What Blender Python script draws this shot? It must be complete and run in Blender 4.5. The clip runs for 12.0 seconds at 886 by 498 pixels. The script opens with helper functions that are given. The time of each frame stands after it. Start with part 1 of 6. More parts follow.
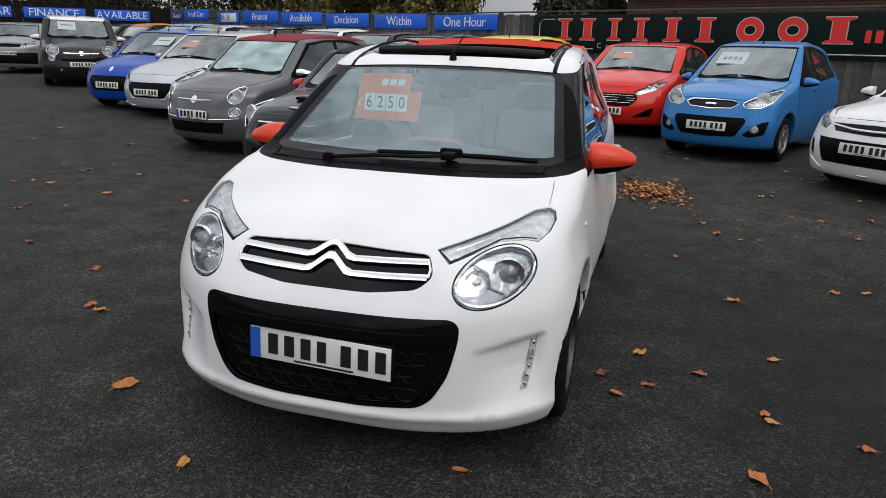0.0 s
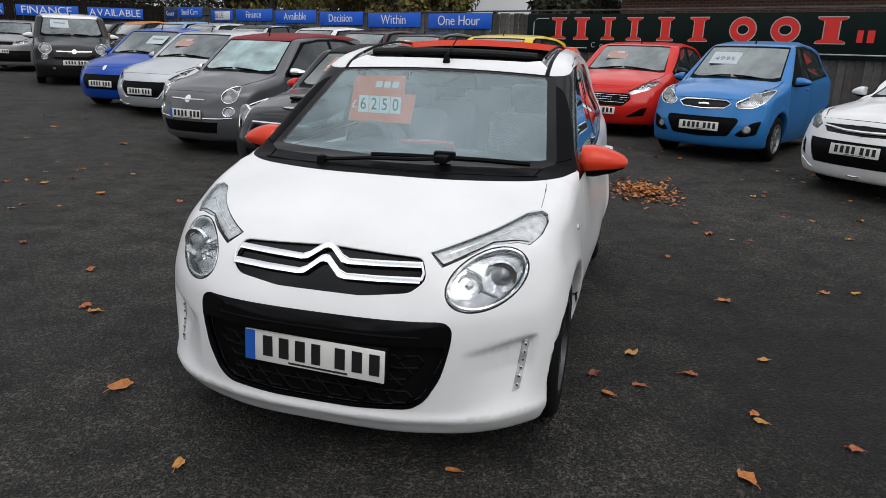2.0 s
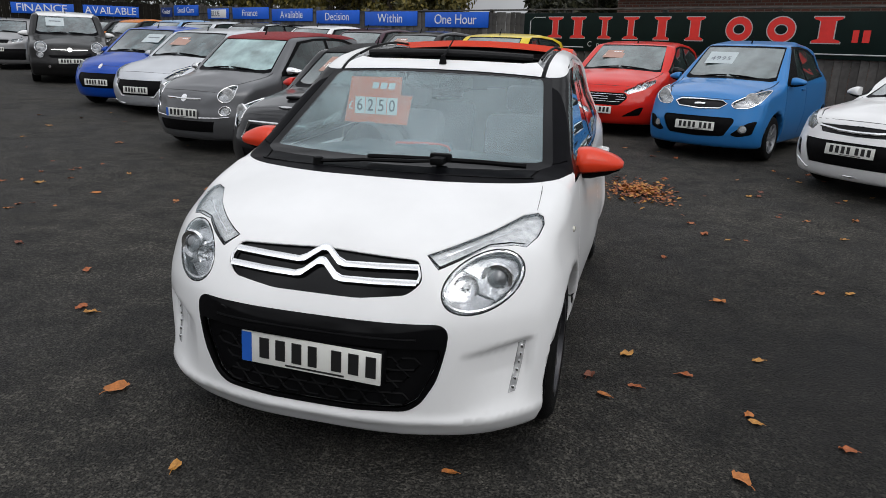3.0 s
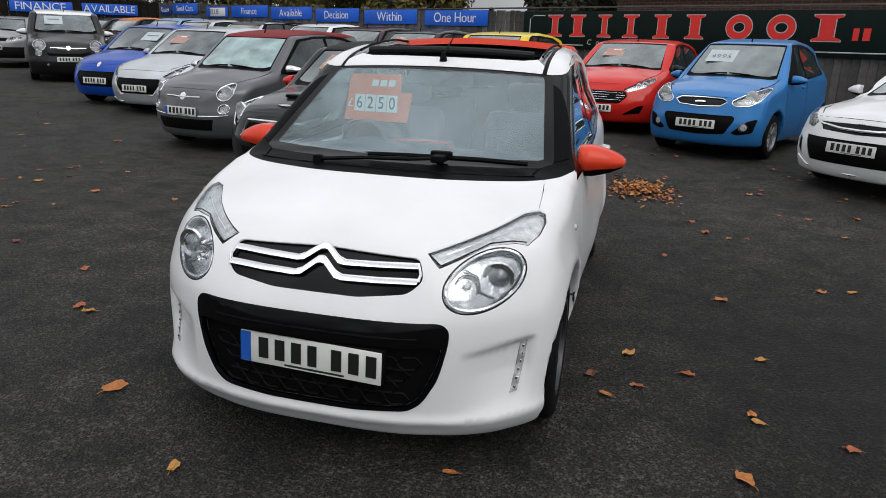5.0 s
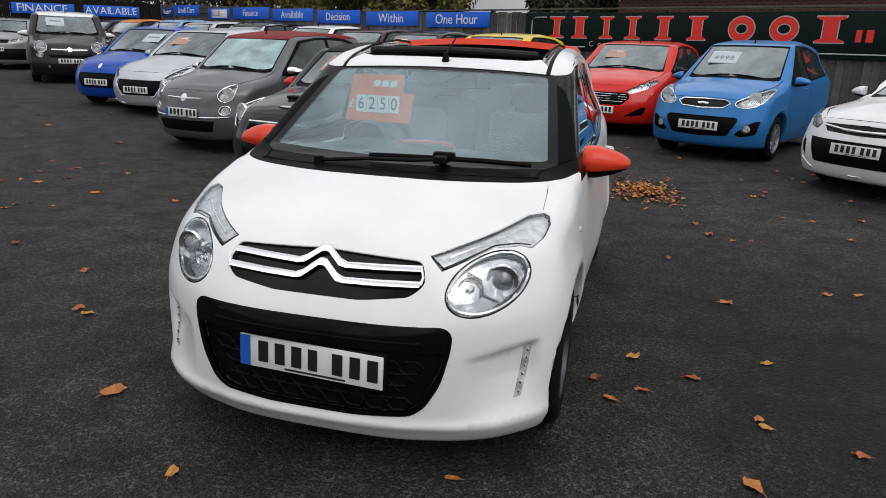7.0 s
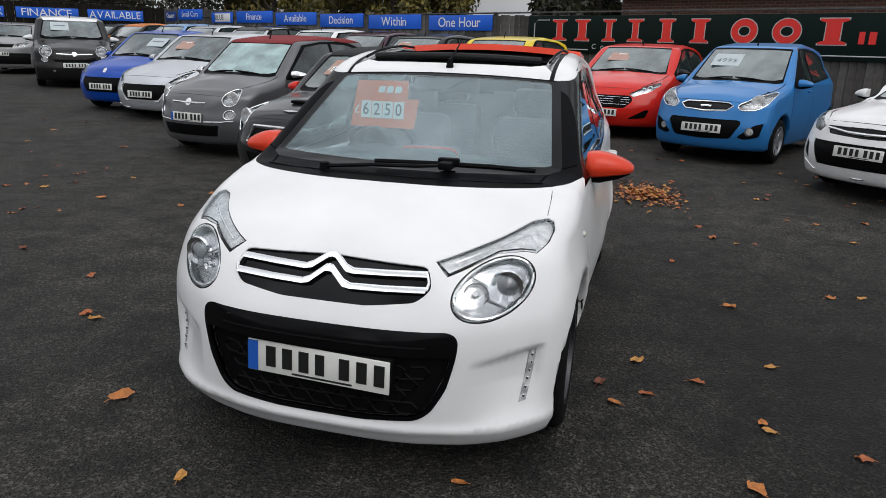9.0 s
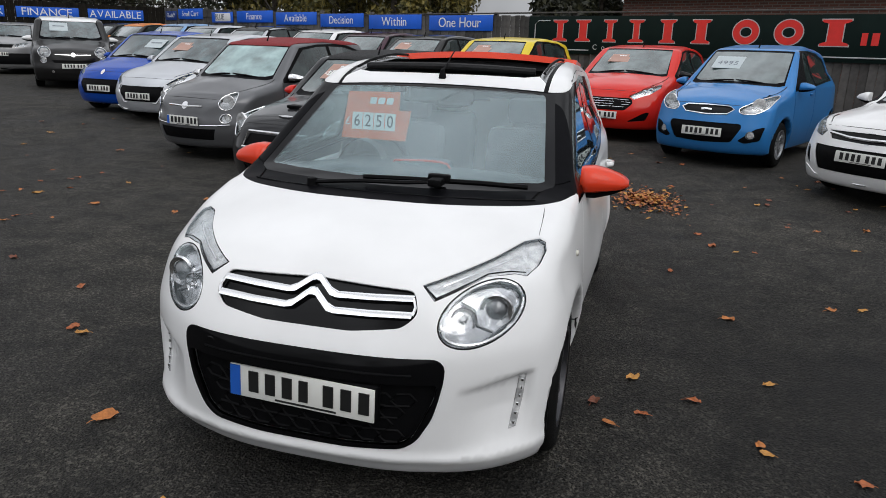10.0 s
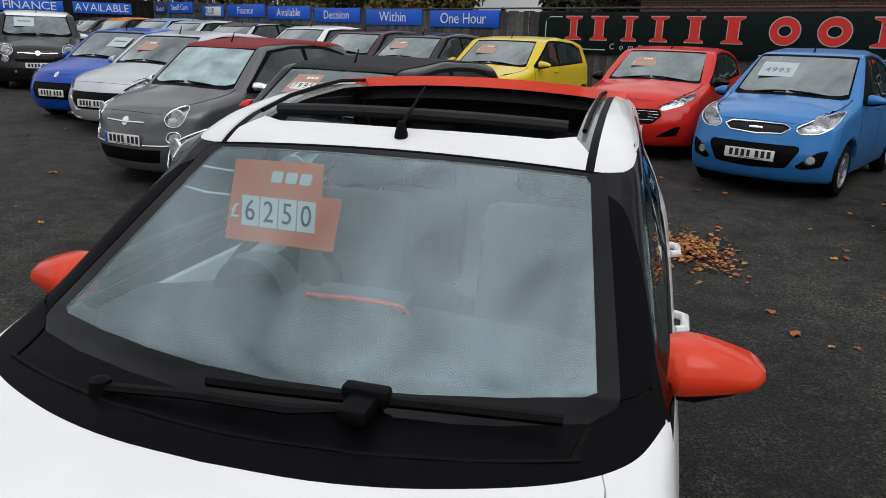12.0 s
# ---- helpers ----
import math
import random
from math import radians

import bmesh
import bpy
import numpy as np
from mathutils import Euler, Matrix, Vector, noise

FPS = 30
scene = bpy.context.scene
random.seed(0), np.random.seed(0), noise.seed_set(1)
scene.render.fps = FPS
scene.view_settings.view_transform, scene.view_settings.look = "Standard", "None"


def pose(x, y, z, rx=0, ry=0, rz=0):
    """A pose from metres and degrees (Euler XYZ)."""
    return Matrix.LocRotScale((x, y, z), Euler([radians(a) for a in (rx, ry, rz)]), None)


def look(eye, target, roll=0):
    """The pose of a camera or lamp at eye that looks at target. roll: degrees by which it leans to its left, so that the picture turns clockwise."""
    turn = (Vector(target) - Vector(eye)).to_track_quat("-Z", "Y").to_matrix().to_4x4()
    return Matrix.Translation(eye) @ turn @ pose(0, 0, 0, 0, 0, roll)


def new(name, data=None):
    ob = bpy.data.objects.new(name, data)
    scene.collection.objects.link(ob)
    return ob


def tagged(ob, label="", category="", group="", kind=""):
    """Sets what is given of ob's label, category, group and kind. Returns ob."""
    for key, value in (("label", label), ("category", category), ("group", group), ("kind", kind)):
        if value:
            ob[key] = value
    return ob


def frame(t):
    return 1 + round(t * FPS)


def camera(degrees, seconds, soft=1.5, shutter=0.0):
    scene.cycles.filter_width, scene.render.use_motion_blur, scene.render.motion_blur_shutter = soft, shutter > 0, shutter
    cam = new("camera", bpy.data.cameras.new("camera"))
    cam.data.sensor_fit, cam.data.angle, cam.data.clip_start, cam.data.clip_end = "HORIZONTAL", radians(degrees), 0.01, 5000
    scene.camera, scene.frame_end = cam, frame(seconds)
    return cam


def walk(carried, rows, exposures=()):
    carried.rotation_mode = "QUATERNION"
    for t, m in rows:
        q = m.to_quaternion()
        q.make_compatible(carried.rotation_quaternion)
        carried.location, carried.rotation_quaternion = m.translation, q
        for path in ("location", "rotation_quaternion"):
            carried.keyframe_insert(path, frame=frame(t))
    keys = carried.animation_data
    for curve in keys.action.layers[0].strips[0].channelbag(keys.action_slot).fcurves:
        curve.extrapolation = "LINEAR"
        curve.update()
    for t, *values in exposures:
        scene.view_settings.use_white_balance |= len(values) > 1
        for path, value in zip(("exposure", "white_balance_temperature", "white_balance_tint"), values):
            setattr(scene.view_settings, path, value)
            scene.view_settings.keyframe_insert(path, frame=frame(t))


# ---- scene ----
cam = camera(65.0, 12.0, soft=0.8)
PATH = [
    (0, (0.372, 0.085, 1.394), (0.191, 2.0, 0.846), 1.8),
    (0.5, (0.375, 0.09, 1.398), (0.195, 2.004, 0.847), 1.8),
    (1, (0.373, 0.086, 1.403), (0.196, 2.0, 0.851), 1.8),
    (1.5, (0.375, 0.078, 1.409), (0.21, 1.993, 0.856), 2.0),
    (2, (0.378, 0.067, 1.417), (0.213, 1.982, 0.864), 1.9),
    (2.5, (0.38, 0.063, 1.428), (0.219, 1.977, 0.872), 2.0),
    (3, (0.379, 0.065, 1.432), (0.224, 1.979, 0.875), 2.0),
    (5, (0.372, 0.086, 1.425), (0.219, 2.0, 0.864), 2.0),
    (5.5, (0.372, 0.095, 1.425), (0.214, 2.009, 0.869), 1.8),
    (6, (0.375, 0.098, 1.425), (0.221, 2.012, 0.866), 2.0),
    (6.5, (0.376, 0.111, 1.417), (0.218, 2.026, 0.861), 1.9),
    (7, (0.364, 0.122, 1.416), (0.207, 2.037, 0.86), 2.0),
    (9, (0.357, 0.103, 1.433), (0.191, 2.019, 0.883), 1.8),
    (9.5, (0.356, 0.108, 1.439), (0.191, 2.023, 0.888), 1.9),
    (10, (0.394, 0.191, 1.493), (0.223, 2.105, 0.938), 1.8),
    (10.5, (0.414, 0.454, 1.512), (0.245, 2.366, 0.952), 1.7),
    (11, (0.389, 0.86, 1.559), (0.215, 2.766, 0.98), 1.9),
    (11.5, (0.403, 1.341, 1.584), (0.234, 3.247, 1.003), 2.1),
    (12, (0.364, 1.804, 1.608), (0.177, 3.711, 1.036), 2.0),
]
walk(cam, [(t, look(eye, target, roll)) for t, eye, target, roll in PATH], [(0, 0), (10.5, 0), (11.5, -0.05), (12, -0.10)])
import collections


# ---------------------------------------------------------------- light
world = bpy.data.worlds.new("overcast_sky")
scene.world = world
world.use_nodes = True
wn, wl = world.node_tree.nodes, world.node_tree.links
wn.clear()
sky = wn.new("ShaderNodeTexSky")
sky.sky_type = "NISHITA"
sky.sun_disc = False
sky.sun_elevation = radians(48)
sky.sun_rotation = radians(150)
sky.dust_density = 3.0
grey = wn.new("ShaderNodeHueSaturation")
grey.inputs["Saturation"].default_value = 0.2
bg = wn.new("ShaderNodeBackground")
bg.inputs["Strength"].default_value = 0.107
wout = wn.new("ShaderNodeOutputWorld")
wl.new(sky.outputs[0], grey.inputs["Color"])
# a high grey cloud layer over most of the clear sky
wlayer = wn.new("ShaderNodeMix")
wlayer.data_type = "RGBA"
wlayer.inputs["Factor"].default_value = 0.75
wlayer.inputs["B"].default_value = (9.0, 9.25, 9.75, 1)
wl.new(grey.outputs[0], wlayer.inputs["A"])
# an overcast sky is brighter overhead than at the horizon, with soft clouds
wtc, wsep = wn.new("ShaderNodeTexCoord"), wn.new("ShaderNodeSeparateXYZ")
wl.new(wtc.outputs["Generated"], wsep.inputs[0])
wrise = wn.new("ShaderNodeMapRange")
wrise.inputs["To Min"].default_value, wrise.inputs["To Max"].default_value = 0.48, 1.50
wl.new(wsep.outputs["Z"], wrise.inputs["Value"])
wcloud = wn.new("ShaderNodeTexNoise")
wcloud.inputs["Scale"].default_value, wcloud.inputs["Detail"].default_value, wcloud.inputs["Distortion"].default_value = 3.0, 4, 0.6
wl.new(wtc.outputs["Generated"], wcloud.inputs["Vector"])
wcr = wn.new("ShaderNodeMapRange")
wcr.inputs["From Min"].default_value, wcr.inputs["From Max"].default_value = 0.3, 0.7
wcr.inputs["To Min"].default_value, wcr.inputs["To Max"].default_value = 0.38, 1.65
wl.new(wcloud.outputs["Fac"], wcr.inputs["Value"])
wmul = wn.new("ShaderNodeMath")
wmul.operation = "MULTIPLY"
wl.new(wrise.outputs[0], wmul.inputs[0])
wl.new(wcr.outputs[0], wmul.inputs[1])
wmix = wn.new("ShaderNodeMix")
wmix.data_type, wmix.blend_type = "RGBA", "MULTIPLY"
wmix.inputs["Factor"].default_value = 1.0
wl.new(wlayer.outputs["Result"], wmix.inputs["A"])
wl.new(wmul.outputs[0], wmix.inputs["B"])
wl.new(wmix.outputs["Result"], bg.inputs["Color"])
wl.new(bg.outputs[0], wout.inputs[0])
sun = new("sun", bpy.data.lights.new("sun", "SUN"))
sun.data.energy, sun.data.angle, sun.data.color = 0.55, radians(40), (1.0, 0.97, 0.93)
sun.matrix_world = look((4, -6, 9), (0, 0, 0))

# ---------------------------------------------------------------- materials


def mat(name, base, rough=0.5, metal=0.0, vary=0.12, scale=8.0, bump=0.0, bump_scale=60.0, coat=0.0, spec=0.5, rvary=0.0):
    m = bpy.data.materials.new(name)
    m.use_nodes = True
    n, l = m.node_tree.nodes, m.node_tree.links
    p = n["Principled BSDF"]
    p.inputs["Roughness"].default_value = rough
    p.inputs["Metallic"].default_value = metal
    p.inputs["Coat Weight"].default_value = coat
    p.inputs["Coat Roughness"].default_value = 0.04
    p.inputs["Specular IOR Level"].default_value = spec
    tc = n.new("ShaderNodeTexCoord")
    p.inputs["Base Color"].default_value = (*base, 1)
    if vary:
        t = n.new("ShaderNodeTexNoise")
        t.inputs["Scale"].default_value, t.inputs["Detail"].default_value = scale, 6
        l.new(tc.outputs["Object"], t.inputs["Vector"])
        r = n.new("ShaderNodeValToRGB")
        r.color_ramp.elements[0].position, r.color_ramp.elements[1].position = 0.3, 0.7
        r.color_ramp.elements[0].color = (*[c * (1 - vary) for c in base], 1)
        r.color_ramp.elements[1].color = (*[min(1, c * (1 + vary)) for c in base], 1)
        l.new(t.outputs["Fac"], r.inputs["Fac"])
        l.new(r.outputs[0], p.inputs["Base Color"])
        if rvary:
            mr = n.new("ShaderNodeMapRange")
            mr.inputs["To Min"].default_value, mr.inputs["To Max"].default_value = max(0, rough - rvary), rough + rvary
            l.new(t.outputs["Fac"], mr.inputs["Value"])
            l.new(mr.outputs[0], p.inputs["Roughness"])
    if bump:
        b = n.new("ShaderNodeTexNoise")
        b.inputs["Scale"].default_value, b.inputs["Detail"].default_value = bump_scale, 4
        l.new(tc.outputs["Object"], b.inputs["Vector"])
        bn = n.new("ShaderNodeBump")
        bn.inputs["Strength"].default_value, bn.inputs["Distance"].default_value = bump, 0.01
        l.new(b.outputs["Fac"], bn.inputs["Height"])
        l.new(bn.outputs[0], p.inputs["Normal"])
    return m


def glass_mat(name, tint, gloss_ior=1.5, clear=0.85, haze=0.0):
    """Car glass: a clear tinted pane with a Fresnel reflection and a little bluish diffuse haze."""
    m = bpy.data.materials.new(name)
    m.use_nodes = True
    n, l = m.node_tree.nodes, m.node_tree.links
    n.clear()
    out = n.new("ShaderNodeOutputMaterial")
    tr = n.new("ShaderNodeBsdfTransparent")
    tr.inputs[0].default_value = (*tint, 1)
    film = n.new("ShaderNodeBsdfDiffuse")
    film.inputs[0].default_value = (0.44, 0.53, 0.58, 1)
    mf = n.new("ShaderNodeMixShader")
    mf.inputs[0].default_value = haze
    gl = n.new("ShaderNodeBsdfGlossy")
    gl.inputs["Roughness"].default_value = 0.02
    gl.inputs["Color"].default_value = (0.88, 0.97, 1.0, 1)
    lw = n.new("ShaderNodeLayerWeight")
    lw.inputs["Blend"].default_value = 0.5
    p5 = n.new("ShaderNodeMath")
    p5.operation = "POWER"
    p5.inputs[1].default_value = 5.0
    fr = n.new("ShaderNodeMapRange")
    fr.inputs["To Min"].default_value = ((gloss_ior - 1) / (gloss_ior + 1)) ** 2
    l.new(lw.outputs["Facing"], p5.inputs[0])
    l.new(p5.outputs[0], fr.inputs["Value"])
    mx = n.new("ShaderNodeMixShader")
    l.new(tr.outputs[0], mf.inputs[1])
    l.new(film.outputs[0], mf.inputs[2])
    l.new(fr.outputs[0], mx.inputs[0])
    l.new(mf.outputs[0], mx.inputs[1])
    l.new(gl.outputs[0], mx.inputs[2])
    l.new(mx.outputs[0], out.inputs[0])
    return m


def paint(name, base, metal=0.0, rough=0.3):
    return mat(name, base, rough, metal, vary=0.05, scale=2.5, bump=0.01, bump_scale=900, coat=0.6, rvary=0.05, spec=0.05)


WHITE = paint("white_paint", (0.80, 0.80, 0.80))
ORANGE = paint("orange_red_paint", (0.70, 0.05, 0.018))
BLACK = mat("gloss_black", (0.003, 0.003, 0.0035), 0.10, vary=0.1, spec=0.20)
MATT = mat("black_plastic", (0.004, 0.004, 0.0045), 0.5, vary=0.25, scale=30, bump=0.15, bump_scale=700, spec=0.06)
RUBBER = mat("tyre_rubber", (0.006, 0.006, 0.006), 0.75, spec=0.12, vary=0.3, scale=25, bump=0.2, bump_scale=300)
CHROME = mat("chrome", (0.85, 0.85, 0.86), 0.16, 1.0, vary=0.03)
ALLOY = mat("alloy_silver", (0.42, 0.43, 0.45), 0.32, 0.85, vary=0.1, scale=20)
DARKALLOY = mat("dark_alloy", (0.05, 0.05, 0.055), 0.35, 0.6, vary=0.15)
BALL = mat("lamp_ball_glass", (0.16, 0.17, 0.18), 0.08, 0.3, vary=0.2, coat=1.0)
CABIN = mat("cabin_plastic", (0.060, 0.068, 0.073), 0.55, vary=0.2, scale=20, bump=0.15, bump_scale=400)
CLOTH = mat("seat_cloth", (0.085, 0.088, 0.092), 0.9, vary=0.3, scale=60, bump=0.4, bump_scale=900)
FRIT = mat("black_glass_border", (0.005, 0.005, 0.006), 0.08, vary=0.1, spec=0.14)
TRIM = mat("black_screen_trim", (0.0035, 0.0035, 0.0046), 0.42, vary=0.2, scale=25, spec=0.03)
RAILGREY = mat("grey_rail_trim", (0.16, 0.165, 0.17), 0.25, vary=0.25, scale=9, coat=0.5)
SEAM = mat("shut_line", (0.02, 0.02, 0.02), 0.7, vary=0.2)
SCREEN = glass_mat("windscreen_glass", (0.88, 0.96, 0.97), 2.0, haze=0.0)
SIDEGLASS = glass_mat("tinted_side_glass", (0.74, 0.82, 0.80), 1.6, haze=0.01)
LENS = glass_mat("lamp_lens", (0.97, 0.97, 0.97), 1.45, haze=0.02)
BOWL = mat("lamp_reflector", (0.52, 0.53, 0.55), 0.14, 1.0, vary=0.45, scale=16, bump=0.8, bump_scale=13)
LAMP = mat("lamp_cluster", (0.40, 0.41, 0.42), 0.16, 0.7, vary=0.75, scale=11, bump=0.8, bump_scale=14, coat=0.6)
LED = mat("clear_lamp_strip", (0.72, 0.73, 0.74), 0.14, 0.45, vary=0.4, scale=34, bump=0.5, bump_scale=60, coat=1.0)
PLATE = mat("plate_white", (0.72, 0.72, 0.68), 0.35, vary=0.06, coat=0.3)
PLATEBLUE = mat("plate_blue", (0.015, 0.10, 0.45), 0.35, vary=0.06)
INK = mat("plate_ink", (0.01, 0.01, 0.01), 0.4, vary=0.05)
FABRIC = mat("folding_roof_fabric", (0.010, 0.010, 0.011), 0.85, vary=0.3, scale=40, bump=0.3, bump_scale=900)
REDFABRIC = mat("red_roof_fabric", (0.20, 0.015, 0.018), 0.85, vary=0.2, scale=40, bump=0.3, bump_scale=900)
CARD = mat("orange_card", (0.85, 0.16, 0.035), 0.5, vary=0.05)
# paler orange: the windscreen reflection over the far boards is put into the colour
VEILED = mat("veiled_orange_card", (0.42, 0.25, 0.20), 0.5, vary=0.06)
PAPER = mat("white_card", (0.8, 0.8, 0.78), 0.5, vary=0.04)
WHITEINK = mat("white_lettering", (0.8, 0.8, 0.8), 0.45, vary=0.04)
AMBER = mat("amber_lens", (0.75, 0.25, 0.04), 0.15, vary=0.1, coat=1.0)
REDLENS = mat("red_lens", (0.4, 0.01, 0.01), 0.15, vary=0.1, coat=1.0)
SIDEWINK = mat("clear_repeater", (0.6, 0.58, 0.5), 0.12, vary=0.1, coat=1.0)

# ---------------------------------------------------------------- mesh tools


def finish(name, bm, material, parent=None, label="", smooth=True, bevel=0.0):
    me = bpy.data.meshes.new(name)
    bmesh.ops.recalc_face_normals(bm, faces=bm.faces)
    if smooth:
        for f in bm.faces:
            f.smooth = True
        for e in bm.edges:
            if len(e.link_faces) == 2 and e.calc_face_angle(0) > 0.65:
                e.smooth = False
    bm.to_mesh(me)
    bm.free()
    me.materials.append(material)
    ob = new(name, me)
    if parent is not None:
        ob.parent = parent
    if label:
        tagged(ob, label)
    return ob


def part(name, bm, material, parent, label=""):
    return finish(name, bm, material, parent, label)


def box_bm(cx, cy, cz, sx, sy, sz, bevel=0.0, turn=None, seg=2):
    bm = bmesh.new()
    bmesh.ops.create_cube(bm, size=1.0)
    bmesh.ops.scale(bm, vec=(sx, sy, sz), verts=bm.verts)
    if bevel:
        bmesh.ops.bevel(bm, geom=bm.edges[:], offset=bevel, segments=seg, profile=0.5, affect="EDGES")
    if turn is not None:
        bmesh.ops.transform(bm, matrix=turn, verts=bm.verts)
    bmesh.ops.translate(bm, vec=(cx, cy, cz), verts=bm.verts)
    return bm


def join(*bms):
    out = bmesh.new()
    for b in bms:
        me = bpy.data.meshes.new("tmp")
        b.to_mesh(me)
        b.free()
        out.from_mesh(me)
        bpy.data.meshes.remove(me)
    return out


def lathe(profile, seg=40, axis="x"):
    """Turn a list of (radius, offset along the axis) into a closed ring of revolution."""
    bm = bmesh.new()
    rings = []
    for k in range(seg):
        a = 2 * math.pi * k / seg
        rings.append([bm.verts.new((o, r * math.cos(a), r * math.sin(a)) if axis == "x" else (r * math.cos(a), r * math.sin(a), o)) for r, o in profile])
    for k in range(seg):
        a, b = rings[k], rings[(k + 1) % seg]
        for i in range(len(profile) - 1):
            bm.faces.new((a[i], a[i + 1], b[i + 1], b[i]))
    bmesh.ops.remove_doubles(bm, verts=bm.verts, dist=1e-5)
    return bm


def tube(points, radius, seg=10, closed=False, squash=1.0):
    """A round bar along a list of points; radius may be a list."""
    bm = bmesh.new()
    pts = [Vector(p) for p in points]
    n = len(pts)
    rad = radius if isinstance(radius, (list, tuple)) else [radius] * n
    rings = []
    for i, p in enumerate(pts):
        d = (pts[(i + 1) % n] - pts[i - 1]) if closed else (pts[min(i + 1, n - 1)] - pts[max(i - 1, 0)])
        d.normalize()
        up = Vector((0, 0, 1)) if abs(d.z) < 0.9 else Vector((1, 0, 0))
        s = d.cross(up).normalized()
        u = s.cross(d)
        rings.append([bm.verts.new(p + rad[i] * (math.cos(a) * s + squash * math.sin(a) * u)) for a in [2 * math.pi * k / seg for k in range(seg)]])
    for i in range(n if closed else n - 1):
        a, b = rings[i], rings[(i + 1) % n]
        for k in range(seg):
            bm.faces.new((a[k], a[(k + 1) % seg], b[(k + 1) % seg], b[k]))
    if not closed:
        bm.faces.new(rings[0])
        bm.faces.new(rings[-1])
    return bm


def slab(points, depth):
    """A flat outline of (x, z) points, made into a plate of the given depth along y."""
    bm = bmesh.new()
    a = [bm.verts.new((x, 0, z)) for x, z in points]
    b = [bm.verts.new((x, depth, z)) for x, z in points]
    bm.faces.new(a)
    bm.faces.new(b[::-1])
    for i in range(len(a)):
        j = (i + 1) % len(a)
        bm.faces.new((a[i], a[j], b[j], b[i]))
    return bm


def ring_bm(cx, cz, rx, rz, thick, depth, seg=28):
    bm = bmesh.new()
    vs = []
    for k in range(seg):
        c, s = math.cos(2 * math.pi * k / seg), math.sin(2 * math.pi * k / seg)
        vs.append([bm.verts.new((cx + q * c, d, cz + w * s)) for q, w, d in ((rx, rz, 0), (rx - thick, rz - thick, 0), (rx - thick, rz - thick, depth), (rx, rz, depth))])
    for k in range(seg):
        a, b = vs[k], vs[(k + 1) % seg]
        for i in range(4):
            bm.faces.new((a[i], a[(i + 1) % 4], b[(i + 1) % 4], b[i]))
    return bm


def text_bm(words, size, depth=0.002, squeeze=1.0):
    """Flat lettering in the built-in font, standing in the xz plane and facing -y, centred on the origin."""
    cu = bpy.data.curves.new("words", "FONT")
    cu.body, cu.size, cu.extrude = words, size, depth
    cu.align_x, cu.align_y = "CENTER", "CENTER"
    cu.resolution_u = 3
    ob = bpy.data.objects.new("words", cu)
    scene.collection.objects.link(ob)
    bpy.context.view_layer.update()
    me = bpy.data.meshes.new_from_object(ob.evaluated_get(bpy.context.evaluated_depsgraph_get()))
    bpy.data.objects.remove(ob)
    bpy.data.curves.remove(cu)
    bm = bmesh.new()
    bm.from_mesh(me)
    bpy.data.meshes.remove(me)
    bmesh.ops.remove_doubles(bm, verts=bm.verts, dist=1e-5)
    bmesh.ops.transform(bm, matrix=pose(0, 0, 0, 90, 0, 0) @ Matrix.Diagonal((squeeze, 1, 1, 1)), verts=bm.verts)
    return bm


def letters(parent, words, size, m, material, squeeze=1.0):
    """Raised letters, one mesh each, in a row centred on the pose m."""
    made, x = [], 0.0
    for ch in words:
        if ch == " ":
            x += 0.3 * size * squeeze
            continue
        bm = text_bm(ch, size, 0.002, squeeze)
        lo, hi = min(v.co.x for v in bm.verts), max(v.co.x for v in bm.verts)
        made.append((bm, x - lo, ch))
        x += hi - lo + 0.085 * size * squeeze
    # lower-case letters keep the common base line of the row
    base = text_bm("H", size, 0.002)
    z0 = min(v.co.z for v in base.verts)
    base.free()
    for bm, dx, ch in made:
        low = min(v.co.z for v in bm.verts)
        drop = z0 - low
        part("letter", moved(bm, m @ Matrix.Translation((dx - x / 2, 0, drop))), material, parent)


def moved(bm, m):
    bmesh.ops.transform(bm, matrix=m, verts=bm.verts)
    return bm


# ---------------------------------------------------------------- smooth bodies


def smax(a, b, r):
    return np.maximum(a, b) + np.maximum(r - np.abs(a - b), 0) ** 2 / (4 * r)


def gradient(f, p, e=0.002):
    g = np.empty_like(p)
    for i in range(3):
        d = np.zeros(3)
        d[i] = e
        a, b = p + d, p - d
        g[:, i] = (f(a[:, 0], a[:, 1], a[:, 2]) - f(b[:, 0], b[:, 1], b[:, 2])) / (2 * e)
    return g


def settle(f, p, step, rounds=3):
    """Pull points onto the surface f = 0."""
    for _ in range(rounds):
        g = gradient(f, p)
        v = f(p[:, 0], p[:, 1], p[:, 2])
        d = g * (v / np.maximum((g * g).sum(1), 0.2))[:, None]
        n = np.linalg.norm(d, axis=1, keepdims=True)
        p = p - d * np.minimum(1, step / np.maximum(n, 1e-9))
    return p


